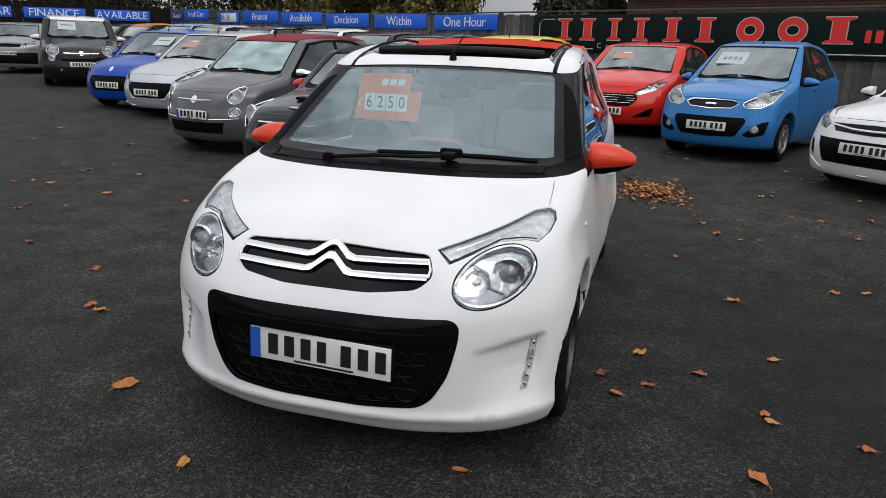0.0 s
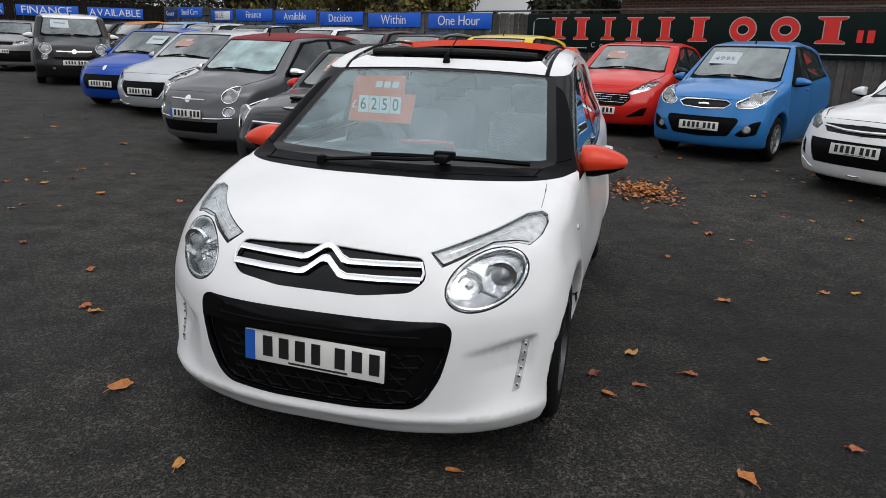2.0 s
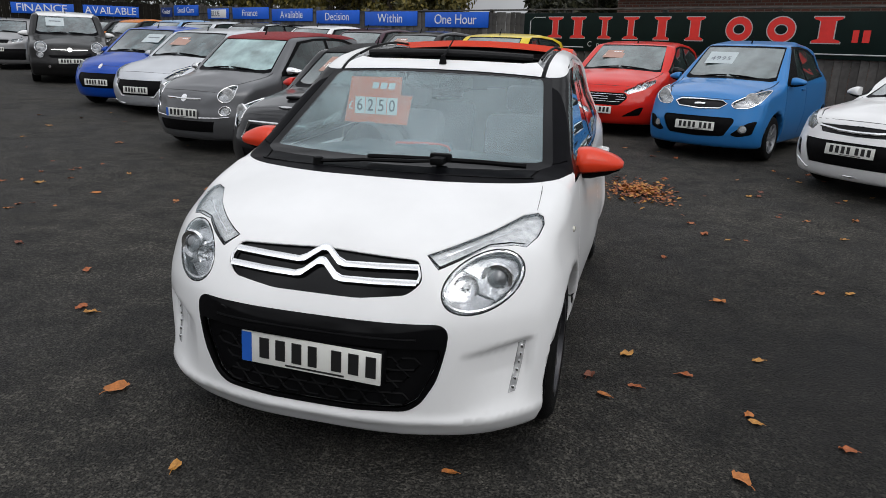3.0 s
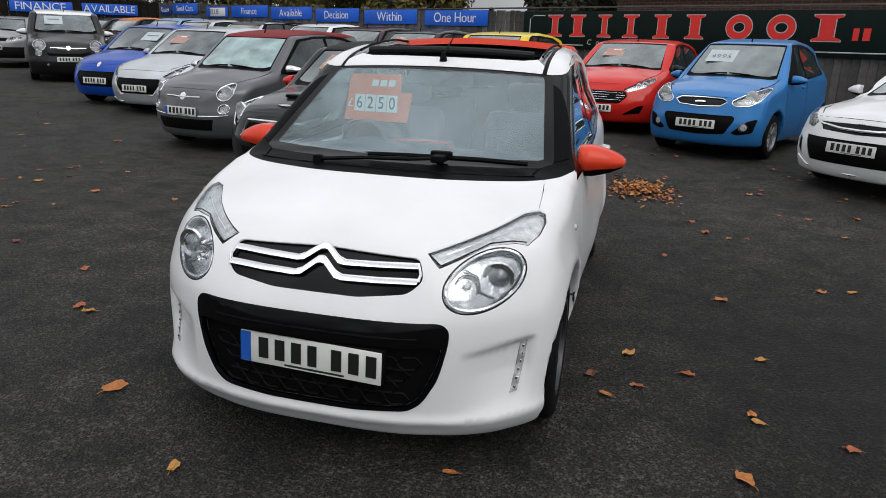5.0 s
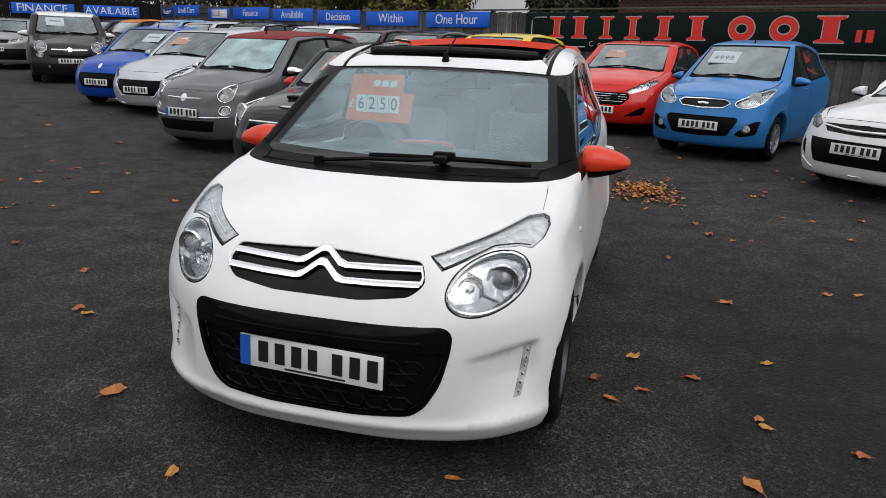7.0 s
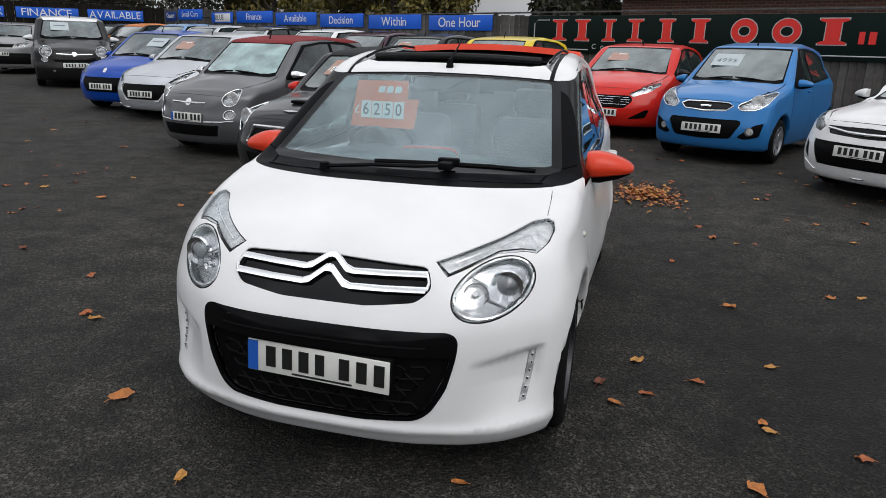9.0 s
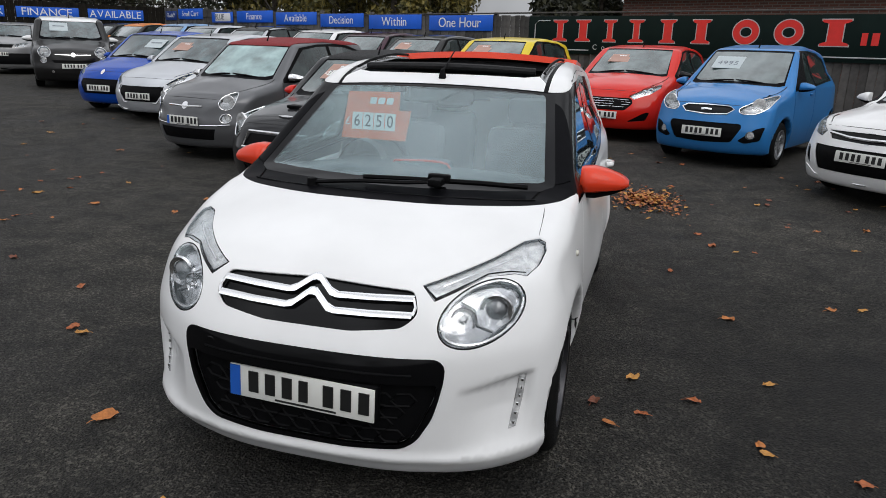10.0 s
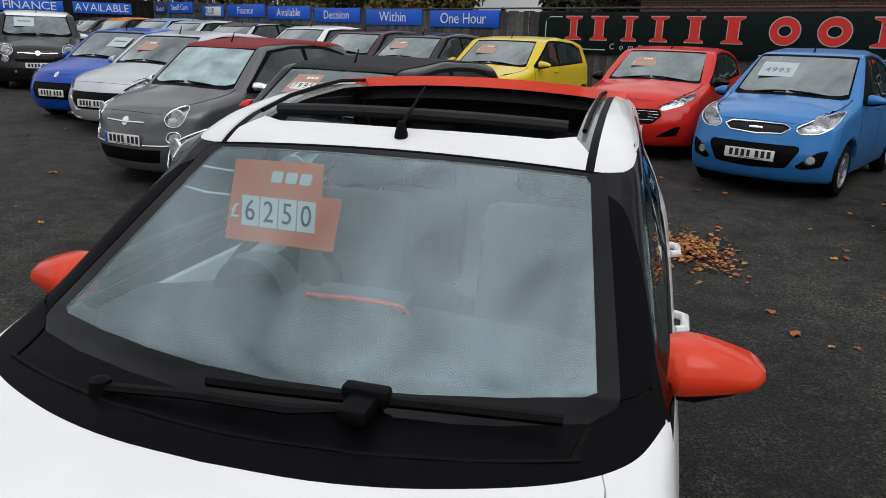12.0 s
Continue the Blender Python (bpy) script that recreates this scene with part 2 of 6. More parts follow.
def isosurface(f, lo, hi, h):
    """Vertices and quads of the surface f = 0 within a box, on a grid of step h."""
    axes = [np.arange(a, b + h, h) for a, b in zip(lo, hi)]
    X, Y, Z = np.meshgrid(*axes, indexing="ij")
    v = f(X, Y, Z)
    s = v < 0
    nx, ny, nz = [len(a) - 1 for a in axes]
    acc = np.zeros((nx, ny, nz, 3))
    cnt = np.zeros((nx, ny, nz))
    quads = []
    for ax in range(3):
        a = [slice(None)] * 3
        b = [slice(None)] * 3
        a[ax], b[ax] = slice(0, -1), slice(1, None)
        va, vb = v[tuple(a)], v[tuple(b)]
        cross = (va < 0) != (vb < 0)
        i, j, k = np.nonzero(cross)
        t = va[i, j, k] / (va[i, j, k] - vb[i, j, k])
        pos = np.stack([axes[0][i], axes[1][j], axes[2][k]], 1).astype(float)
        pos[:, ax] += t * h
        o = [q for q in range(3) if q != ax]
        ijk = np.stack([i, j, k], 1)
        for d1 in (0, 1):
            for d2 in (0, 1):
                c = ijk.copy()
                c[:, o[0]] -= d1
                c[:, o[1]] -= d2
                ok = (c >= 0).all(1) & (c[:, 0] < nx) & (c[:, 1] < ny) & (c[:, 2] < nz)
                np.add.at(acc, tuple(c[ok].T), pos[ok])
                np.add.at(cnt, tuple(c[ok].T), 1)
        quads.append((ax, o, ijk, va[i, j, k] < 0))
    used = cnt > 0
    index = -np.ones((nx, ny, nz), int)
    index[used] = np.arange(used.sum())
    verts = acc[used] / cnt[used][:, None]
    faces = []
    for ax, o, ijk, inside in quads:
        cells = []
        for d1, d2 in ((0, 0), (1, 0), (1, 1), (0, 1)):
            c = ijk.copy()
            c[:, o[0]] -= d1
            c[:, o[1]] -= d2
            ok = (c >= 0).all(1) & (c[:, 0] < nx) & (c[:, 1] < ny) & (c[:, 2] < nz)
            cells.append(np.where(ok, index[tuple(np.clip(c, 0, [nx - 1, ny - 1, nz - 1]).T)], -1))
        q = np.stack(cells, 1)
        flip = inside if ax != 1 else ~inside
        q[~flip] = q[~flip][:, ::-1]
        faces.append(q[(q >= 0).all(1)])
    faces = np.concatenate(faces)
    a, b, c = (verts[faces[:, k]] for k in (0, 1, 2))
    if (a * np.cross(b, c)).sum() < 0:
        faces = faces[:, ::-1]
    return settle(f, verts, 0.5 * h), faces


def blob(name, f, lo, hi, h, material, parent, label=""):
    """A smooth closed body as one mesh."""
    v, q = isosurface(f, lo, hi, h)
    me = bpy.data.meshes.new(name)
    me.from_pydata(v.tolist(), [], q.tolist())
    me.polygons.foreach_set("use_smooth", [True] * len(me.polygons))
    me.materials.append(material)
    ob = new(name, me)
    if parent is not None:
        ob.parent = parent
    if label:
        tagged(ob, label)
    return ob


def shape_table(points, n=500, sigma=0.03):
    """A smoothed polyline as a lookup table."""
    xs = np.array([p[0] for p in points], float)
    ys = np.array([p[1] for p in points], float)
    g = np.linspace(xs[0] - 0.2, xs[-1] + 0.2, n)
    v = np.interp(g, xs, ys)
    left, right = g < xs[0], g > xs[-1]
    v[left] = ys[0] + (g[left] - xs[0]) * (ys[1] - ys[0]) / (xs[1] - xs[0])
    v[right] = ys[-1] + (g[right] - xs[-1]) * (ys[-1] - ys[-2]) / (xs[-1] - xs[-2])
    if sigma:
        w = max(1, int(3 * sigma / (g[1] - g[0])))
        k = np.exp(-0.5 * (np.arange(-w, w + 1) * (g[1] - g[0]) / sigma) ** 2)
        v = np.convolve(np.pad(v, w, mode="reflect", reflect_type="odd"), k / k.sum(), mode="valid")
    return lambda q: np.interp(q, g, v)


def car_field(c):
    """The outer skin of a car as a field: x across, y from the nose back, z up."""
    top, plan = shape_table(c["top"], sigma=c.get("soft", 0.045)), shape_table(c["plan"], sigma=0.08)
    nose, tail = shape_table(c["nose"], sigma=0.025), shape_table(c["tail"], sigma=0.03)
    belt = shape_table(c["belt"], sigma=0.1)
    half = c["W"] / 2
    zm = c.get("waist", 0.58)
    (w1, w2, wr), arch = c["wheels"], c["wheels"][2] + c.get("gap", 0.05)

    def f(x, y, z):
        ax = np.abs(x)
        u = ax / half
        yy = y - c.get("sweep", 0.10) * u * u * np.clip((y - 0.5) / 0.4, 0, 1) * np.clip((c.get("head", 1.6) - y) / 0.6, 0, 1)
        t = top(yy)
        slope = (top(yy + 0.02) - top(yy - 0.02)) / 0.04
        ease = np.minimum(1 - 0.7 * np.clip((y - c.get("head", 1.6) + 0.8) / 0.8, 0, 1), 1 - c.get("cowl_flat", 0.0) * np.clip((y - 0.5) / 0.35, 0, 1))
        crown = c.get("crown", 0.13) * ax * ax * ease
        f_top = (z - t + crown) / np.sqrt(1 + slope * slope)
        b = belt(y)
        low = np.clip((zm - z) / 0.4, 0, 1.2)
        mid = np.clip((z - zm) / np.maximum(b - zm, 0.1), 0, 1)
        up = np.maximum(z - b, 0)
        w = plan(y) - (0.07 - 0.055 * np.clip((0.6 - y) / 0.3, 0, 1)) * low ** 2 - c.get("shoulder", 0.025) * mid ** 2.2 - c.get("tumble", 0.34) * (up * up / (up + 0.03))
        w = w + c.get("door_bulge", 0.0) * np.exp(-((z - 0.47) / 0.15) ** 2) * np.clip((y - 1.0) / 0.8, 0, 1)
        w = w - c.get("roof_taper", 0.0) * np.clip((z - 0.98) / 0.2, 0, 1) * np.clip((y - 1.75) / 0.85, 0, 1)
        w = w - c.get("pillar_in", 0.0) * np.clip((z - 0.93) / 0.08, 0, 1) * np.clip((y - 0.95) / 0.1, 0, 1)
        w = w - c.get("wing_cut", 0.0) * np.exp(-((y - 0.48) / 0.15) ** 2) * np.clip((z - 0.66) / 0.12, 0, 1)
        h1, h2 = np.hypot(y - w1, z - wr), np.hypot(y - w2, z - wr)
        flare = c.get("flare", 0.014)
        w = w + flare * np.exp(-((h1 - arch) / 0.07) ** 2) + flare * np.exp(-((h2 - arch) / 0.07) ** 2)
        f_side = ax - w
        k, pw = c.get("bow", (0.75, 3.0))
        scoop = c.get("scoop", 0.0)
        dent = 0.0
        if scoop:
            edge = 0.482 + 0.17 * (ax - 0.66) - z
            dent = scoop / (1 + np.exp(-edge / 0.005)) * np.clip((z - 0.25) / 0.13, 0, 1) * np.clip((ax - 0.485) / 0.12, 0, 1) * np.clip((0.715 - ax) / 0.035, 0, 1)
            dent = dent - 0.012 * np.exp(-((z - 0.222) / 0.022) ** 2) - 0.03 * np.exp(-((z - 0.19) / 0.07) ** 2) * np.clip((ax - 0.40) / 0.2, 0, 1)
        f_nose = (nose(z) + dent + k * ax ** pw - y) / np.sqrt(1 + (k * pw * ax ** (pw - 1)) ** 2 * 0.8)
        f_tail = y - tail(z) + 0.28 * ax ** 2.4
        d = smax(f_side, f_top, c.get("r_roof", 0.075))
        d = smax(d, f_nose, c.get("r_nose", 0.06))
        d = smax(d, f_tail, 0.08)
        d = smax(d, c.get("floor", 0.19) + c.get("chin", 0.0) * np.maximum(0, 1 - (ax / 0.6) ** 2) * (y < 0.6) - z, c.get("r_floor", 0.04))
        hole = np.maximum(np.minimum(h1, h2) - arch, (half - 0.30) - ax)
        return smax(d, -hole, 0.018)

    return f


class Shell:
    """A smooth skin that can be divided by outlines seen from the front, the side or above."""

    def __init__(self, f, lo, hi, h):
        self.f, self.h = f, h
        v, q = isosurface(f, lo, hi, h)
        me = bpy.data.meshes.new("skin")
        me.from_pydata(v.tolist(), [], q.tolist())
        self.bm = bmesh.new()
        self.bm.from_mesh(me)
        bpy.data.meshes.remove(me)
        bmesh.ops.recalc_face_normals(self.bm, faces=self.bm.faces)
        self.tag = self.bm.faces.layers.int.new("region")
        self.names = ["body"]

    def cut(self, name, outline, view, where=None, only=None, mirror=False):
        """Give the faces within a convex outline the region's name."""
        if name not in self.names:
            self.names.append(name)
        number = self.names.index(name)
        allowed = None if only is None else {self.names.index(o) for o in only if o in self.names}
        i, j = {"front": (0, 2), "side": (1, 2), "top": (0, 1)}[view]
        for sign in ((1, -1) if mirror else (1,)):
            pts = [((sign * p[0], p[1]) if i == 0 else p) for p in outline]
            area = sum(pts[k - 1][0] * pts[k][1] - pts[k][0] * pts[k - 1][1] for k in range(len(pts)))
            if area < 0:
                pts = pts[::-1]
            x0, x1 = min(p[0] for p in pts) - 0.06, max(p[0] for p in pts) + 0.06
            y0, y1 = min(p[1] for p in pts) - 0.06, max(p[1] for p in pts) + 0.06
            faces = []
            for fc in self.bm.faces:
                m = fc.calc_center_median()
                if x0 < m[i] < x1 and y0 < m[j] < y1 and (allowed is None or fc[self.tag] in allowed):
                    if i == 1 and m.x * sign < 0:
                        continue
                    if where is None or where(m, fc.normal):
                        faces.append(fc)
            for k in range(len(pts)):
                a, b = pts[k - 1], pts[k]
                if math.hypot(b[0] - a[0], b[1] - a[1]) < 1e-6 or not faces:
                    continue
                co, no = Vector((0, 0, 0)), Vector((0, 0, 0))
                co[i], co[j] = a
                no[i], no[j] = b[1] - a[1], -(b[0] - a[0])
                no.normalize()
                edges = list({e for fc in faces for e in fc.edges})
                verts = list({q for fc in faces for q in fc.verts})
                res = bmesh.ops.bisect_plane(self.bm, geom=faces + edges + verts, dist=1e-5, plane_co=co, plane_no=no)
                faces = [g for g in res["geom"] if isinstance(g, bmesh.types.BMFace) and (g.calc_center_median() - co).dot(no) < 0]
            for fc in faces:
                fc[self.tag] = number

    def cut_halves(self, name, half, view, where=None, only=None):
        """Cut a symmetric outline, given as its half with x >= 0 from the centre line round to the centre line."""
        self.cut(name, half, view, where, only, True)

    def seam(self, name, line, view, width=0.006, where=None, only=("body",), mirror=False):
        """A narrow groove along a line of points."""
        for a, b in zip(line, line[1:]):
            d = Vector((b[0] - a[0], b[1] - a[1]))
            n = Vector((-d.y, d.x)).normalized() * width / 2
            e = d.normalized() * width * 0.3
            quad = [(a[0] - e.x + n.x, a[1] - e.y + n.y), (b[0] + e.x + n.x, b[1] + e.y + n.y), (b[0] + e.x - n.x, b[1] + e.y - n.y), (a[0] - e.x - n.x, a[1] - e.y - n.y)]
            self.cut(name, quad, view, where, only, mirror)

    def ready(self):
        self.bm.verts.index_update()
        p = np.array([v.co for v in self.bm.verts])
        p = settle(self.f, p, 0.2 * self.h, 2)
        g = gradient(self.f, p, 0.004)
        self.p, self.n = p, g / np.maximum(np.linalg.norm(g, axis=1, keepdims=True), 1e-9)
        self.loops = {}
        for fc in self.bm.faces:
            self.loops.setdefault(fc[self.tag], []).append(tuple(v.index for v in fc.verts))

    def take(self, region, name, material, parent, sink=0.0, thick=0.0, label="", keep=None, single=False):
        """Make one region (or its faces that pass keep) a mesh of its own, sunk and thickened inwards."""
        faces = self.loops.get(self.names.index(region), []) if region in self.names else []
        if keep is not None:
            faces = [q for q in faces if keep(self.p[list(q)].mean(0))]
        if not faces:
            return None
        # leave out stray slivers that hang on nothing
        root = {i: i for q in faces for i in q}

        def top_of(i):
            while root[i] != i:
                root[i] = root[root[i]]
                i = root[i]
            return i

        for q in faces:
            for i in q[1:]:
                root[top_of(i)] = top_of(q[0])
        tally = collections.Counter(top_of(i) for i in root)
        big = max(tally.values())
        faces = [q for q in faces if tally[top_of(q[0])] == big or (not single and (tally[top_of(q[0])] > 0.02 * big or tally[top_of(q[0])] > 30))]
        ids = sorted({i for q in faces for i in q})
        back = {i: k for k, i in enumerate(ids)}
        n = self.n[ids]
        v = self.p[ids] - n * sink
        fs = [tuple(back[i] for i in q) for q in faces]
        nrm = n
        if thick:
            count = {}
            for q in fs:
                for a, b in zip(q, q[1:] + q[:1]):
                    count[(a, b)] = count.get((a, b), 0) + 1
            rim = [e for e in count if (e[1], e[0]) not in count]
            m = len(ids)
            v = np.concatenate([v, v - n * thick])
            nrm = np.concatenate([n, -n])
            fs = fs + [tuple(i + m for i in q[::-1]) for q in fs] + [(b, a, a + m, b + m) for a, b in rim]
        me = bpy.data.meshes.new(name)
        me.from_pydata(v.tolist(), [], fs)
        me.polygons.foreach_set("use_smooth", [True] * len(me.polygons))
        me.normals_split_custom_set_from_vertices(nrm.tolist())
        me.materials.append(material)
        ob = new(name, me)
        ob.parent = parent
        if label:
            tagged(ob, label)
        return ob

    def take_each(self, region, name, material, parent, sink=0.0, thick=0.0):
        """Make every separate patch of a region a mesh of its own."""
        faces = self.loops.get(self.names.index(region), []) if region in self.names else []
        root = {}

        def find(i):
            while root.setdefault(i, i) != i:
                root[i] = root[root[i]]
                i = root[i]
            return i

        for q in faces:
            for i in q[1:]:
                root[find(i)] = find(q[0])
        groups = {}
        for q in faces:
            groups.setdefault(find(q[0]), []).append(q)
        key = self.names.index(region) if region in self.names else -1
        whole = self.loops.get(key)
        for g in groups.values():
            if len(g) < 3:
                continue
            self.loops[key] = g
            self.take(region, name, material, parent, sink, thick)
        if whole is not None:
            self.loops[key] = whole

    def depth(self, x, z, y0=-0.3, y1=1.2):
        """How far back the front of the skin lies at (x, z)."""
        ys = np.arange(y0, y1, 0.004)
        v = self.f(np.full_like(ys, x), ys, np.full_like(ys, z))
        k = np.argmax(v < 0)
        return float(ys[k])

    def height(self, x, y, z1=2.0):
        zs = np.arange(z1, 0.3, -0.003)
        v = self.f(np.full_like(zs, x), np.full_like(zs, y), zs)
        return float(zs[np.argmax(v < 0)])

    def width(self, y, z):
        xs = np.arange(1.2, 0.2, -0.003)
        v = self.f(xs, np.full_like(xs, y), np.full_like(xs, z))
        return float(xs[np.argmax(v < 0)])


def eased(chain, times=2):
    """Cut the corners of an open chain of points, its ends kept."""
    for _ in range(times):
        out = [chain[0]]
        for a, b in zip(chain, chain[1:]):
            out += [(0.75 * a[0] + 0.25 * b[0], 0.75 * a[1] + 0.25 * b[1]), (0.25 * a[0] + 0.75 * b[0], 0.25 * a[1] + 0.75 * b[1])]
        chain = out[:1] + out[2:-1] + [chain[-1]] if len(out) > 4 else chain
    return chain


def rounded(pts, r, n=4):
    """Round the corners of a closed outline."""
    out = []
    for i, p in enumerate(pts):
        p = Vector(p)
        a, b = Vector(pts[i - 1]) - p, Vector(pts[(i + 1) % len(pts)]) - p
        ka, kb = min(r, 0.45 * a.length), min(r, 0.45 * b.length)
        s, e = p + a.normalized() * ka, p + b.normalized() * kb
        for k in range(n + 1):
            t = k / n
            q = s * (1 - t) ** 2 + p * 2 * t * (1 - t) + e * t * t
            out.append((q.x, q.y))
    return out


def oval(cx, cz, rx, rz, n=28, turn=0.0):
    c, s = math.cos(radians(turn)), math.sin(radians(turn))
    return [(cx + rx * math.cos(a) * c - rz * math.sin(a) * s, cz + rx * math.cos(a) * s + rz * math.sin(a) * c) for a in [2 * math.pi * k / n for k in range(n)]]


def facing(m, n):
    return n.y < 0.15 and m.y < 0.66 and (n.z > -0.4 or m.y < 0.3)

# ---------------------------------------------------------------- car fittings
WHEELS = {}


def wheel(car, x, y, r, side, style="alloy", width=0.17):
    """A wheel at x (outer face), with its tyre, rim and hub."""
    key = (round(r, 3), style)
    if key not in WHEELS:
        rr = r * 0.66
        tyre = lathe([(rr, -0.5 * width), (rr + 0.02, -0.5 * width - 0.006), (r - 0.03, -0.5 * width - 0.004), (r - 0.008, -0.44 * width), (r, -0.33 * width), (r, 0.33 * width), (r - 0.008, 0.44 * width), (r - 0.03, 0.5 * width + 0.004), (rr + 0.02, 0.5 * width + 0.006), (rr, 0.5 * width)], 44)
        rim = [lathe([(rr + 0.004, 0.5 * width + 0.004), (rr - 0.012, 0.5 * width + 0.002), (rr - 0.02, 0.3 * width), (rr - 0.03, -0.4 * width), (rr + 0.002, -0.5 * width)], 40)]
        n = {"alloy": 5, "dark": 5, "cover": 7, "multi": 9}[style]
        for k in range(n):
            a = 360 * k / n
            for off in ((-9, 9) if style in ("alloy", "dark") else (0,)):
                sp = box_bm(0.36 * width, 0, 0.5 * rr, 0.022, 0.030 if style != "cover" else 0.055, rr * 0.98, 0.008)
                rim.append(moved(sp, pose(0, 0, 0, a + off, 0, 0)))
        back = lathe([(0.02, -0.1 * width), (rr * 0.72, -0.08 * width), (rr * 0.72, -0.12 * width)], 32)
        hub = lathe([(0.001, 0.44 * width), (0.030, 0.43 * width), (0.062, 0.38 * width), (0.066, 0.25 * width)], 24)
        stuff = []
        for bm, m, nm in ((tyre, RUBBER, "tyre"), (join(*rim), DARKALLOY if style == "dark" else ALLOY, "rim"), (back, MATT, "brake_disc"), (hub, DARKALLOY if style == "dark" else ALLOY, "hub_cap")):
            o = finish(nm, bm, m)
            stuff.append((nm, o.data))
            bpy.data.objects.remove(o)
        WHEELS[key] = stuff
    w = new("wheel")
    w.parent = car
    w.matrix_basis = pose(side * (x - width / 2), y, r, 0, 0, 0 if side > 0 else 180)
    for nm, me in WHEELS[key]:
        o = new(nm, me)
        o.parent = w
    return w


def arch_liner(car, x, y, r, side):
    """A dark half-round lining over a wheel, with its edge at x."""
    key = ("liner", round(r, 3))
    if key not in WHEELS:
        bm = bmesh.new()
        rows = []
        for k in range(19):
            a = math.pi * (k / 18 * 1.1 - 0.05)
            rows.append([bm.verts.new((dx, q * math.cos(a), q * math.sin(a))) for dx, q in ((0.0, r + 0.047), (-0.24, r + 0.047), (-0.24, r + 0.035), (0.0, r + 0.035))])
        for a, b in zip(rows, rows[1:]):
            for i in range(4):
                bm.faces.new((a[i], a[(i + 1) % 4], b[(i + 1) % 4], b[i]))
        o = finish("arch_liner", bm, MATT)
        WHEELS[key] = o.data
        bpy.data.objects.remove(o)
    o = new("arch_liner", WHEELS[key])
    o.parent = car
    o.matrix_basis = pose(side * x, y, r, 0, 0, 0 if side > 0 else 180)
    return o


PLATES = {}


def number_plate(car, y, z, blue=True, lean=0.0, turn=0.0):
    """A front number plate; its characters stand as plain bars."""
    if blue not in PLATES:
        base = box_bm(0, 0, 0, 0.52, 0.008, 0.111, 0.003)
        made = [("backing", base, PLATE)]
        x = -0.195 if blue else -0.215
        for k in range(7):
            wdt = 0.05 if k != 3 else 0.045
            made.append(("character_bar", box_bm(x + wdt / 2, -0.0055, 0.004, wdt * 0.72, 0.003, 0.072), INK))
            x += 0.062 + (0.024 if k == 3 else 0)
        made.append(("maker_line", box_bm(0.02, -0.005, -0.045, 0.22, 0.002, 0.006), INK))
        if blue:
            made.append(("blue_band", box_bm(-0.239, -0.005, 0, 0.038, 0.003, 0.105), PLATEBLUE))
        PLATES[blue] = []
        for nm, bm, m in made:
            o = finish(nm, bm, m)
            PLATES[blue].append((nm, o.data))
            bpy.data.objects.remove(o)
    first = None
    for nm, me in PLATES[blue]:
        o = new("number_plate" if first is None else nm, me)
        if first is None:
            first = o
            o.parent = car
            o.matrix_basis = pose(0, y, z, lean, 0, turn)
        else:
            o.parent = first
    return first


def door_mirror(car, x, y, z, side, cap, size=1.0, stalk=MATT):
    """A door mirror: swept cap with a crease above its dark foot, and glass behind; x is its inner edge."""
    m = new("door_mirror")
    m.parent = car
    m.matrix_basis = pose(side * x, y, z) @ Matrix.Diagonal((side * size, size, size, 1))
    key = ("mirror",)
    if key not in WHEELS:
        loop = [(0.8, 0.95), (0.0, 1.0), (-0.5, 0.85), (-0.85, 0.42), (-1.0, -0.10), (-0.97, -0.42), (-0.80, -0.80), (-0.3, -1.0), (0.8, -0.95)]
        bm = bmesh.new()
        rows = []
        for k in range(15):
            u = k / 14
            edge = math.sin(math.pi * min(1, (u + 0.02) / 0.22) / 2) ** 0.5
            shut = max(0.0, 1 - max(0, u - 0.80) ** 2 / 0.045) ** 0.5
            top = 0.058 - 0.052 * max(0, u - 0.25) ** 1.5 / 0.65
            low = -0.060 + 0.024 * u
            mid, half = (top + low) / 2, (top - low) / 2 * (0.86 + 0.14 * edge) * (0.35 + 0.65 * shut)
            dy = 0.072 * (0.55 + 0.45 * edge) * (0.3 + 0.7 * shut) * (1 - 0.25 * u)
            rows.append([bm.verts.new((0.200 * u, -0.01 + 0.055 * u * u + a * dy, mid + b * half)) for a, b in loop])
        for a, b in zip(rows, rows[1:]):
            for i in range(len(loop)):
                bm.faces.new((a[i], a[(i + 1) % len(loop)], b[(i + 1) % len(loop)], b[i]))
        bm.faces.new(rows[0])
        bm.faces.new(rows[-1])
        bmesh.ops.subdivide_edges(bm, edges=bm.edges[:], cuts=1, smooth=0.6, use_grid_fill=True)
        o = finish("cap", bm, cap)
        WHEELS[key] = o.data
        bpy.data.objects.remove(o)
    me = WHEELS[key].copy()
    me.materials.clear()
    me.materials.append(cap)
    o = new("cap", me)
    o.parent = m
    part("mirror_glass", box_bm(0.080, 0.047, -0.004, 0.11, 0.006, 0.062, 0.002), CHROME, m)
    part("foot", tube([(-0.10, 0.03, -0.062), (-0.03, 0.006, -0.066), (0.06, 0.0, -0.064), (0.13, 0.02, -0.052), (0.185, 0.045, -0.038)], [0.040, 0.034, 0.030, 0.022, 0.008], 10, squash=0.55), stalk, m)
    return m


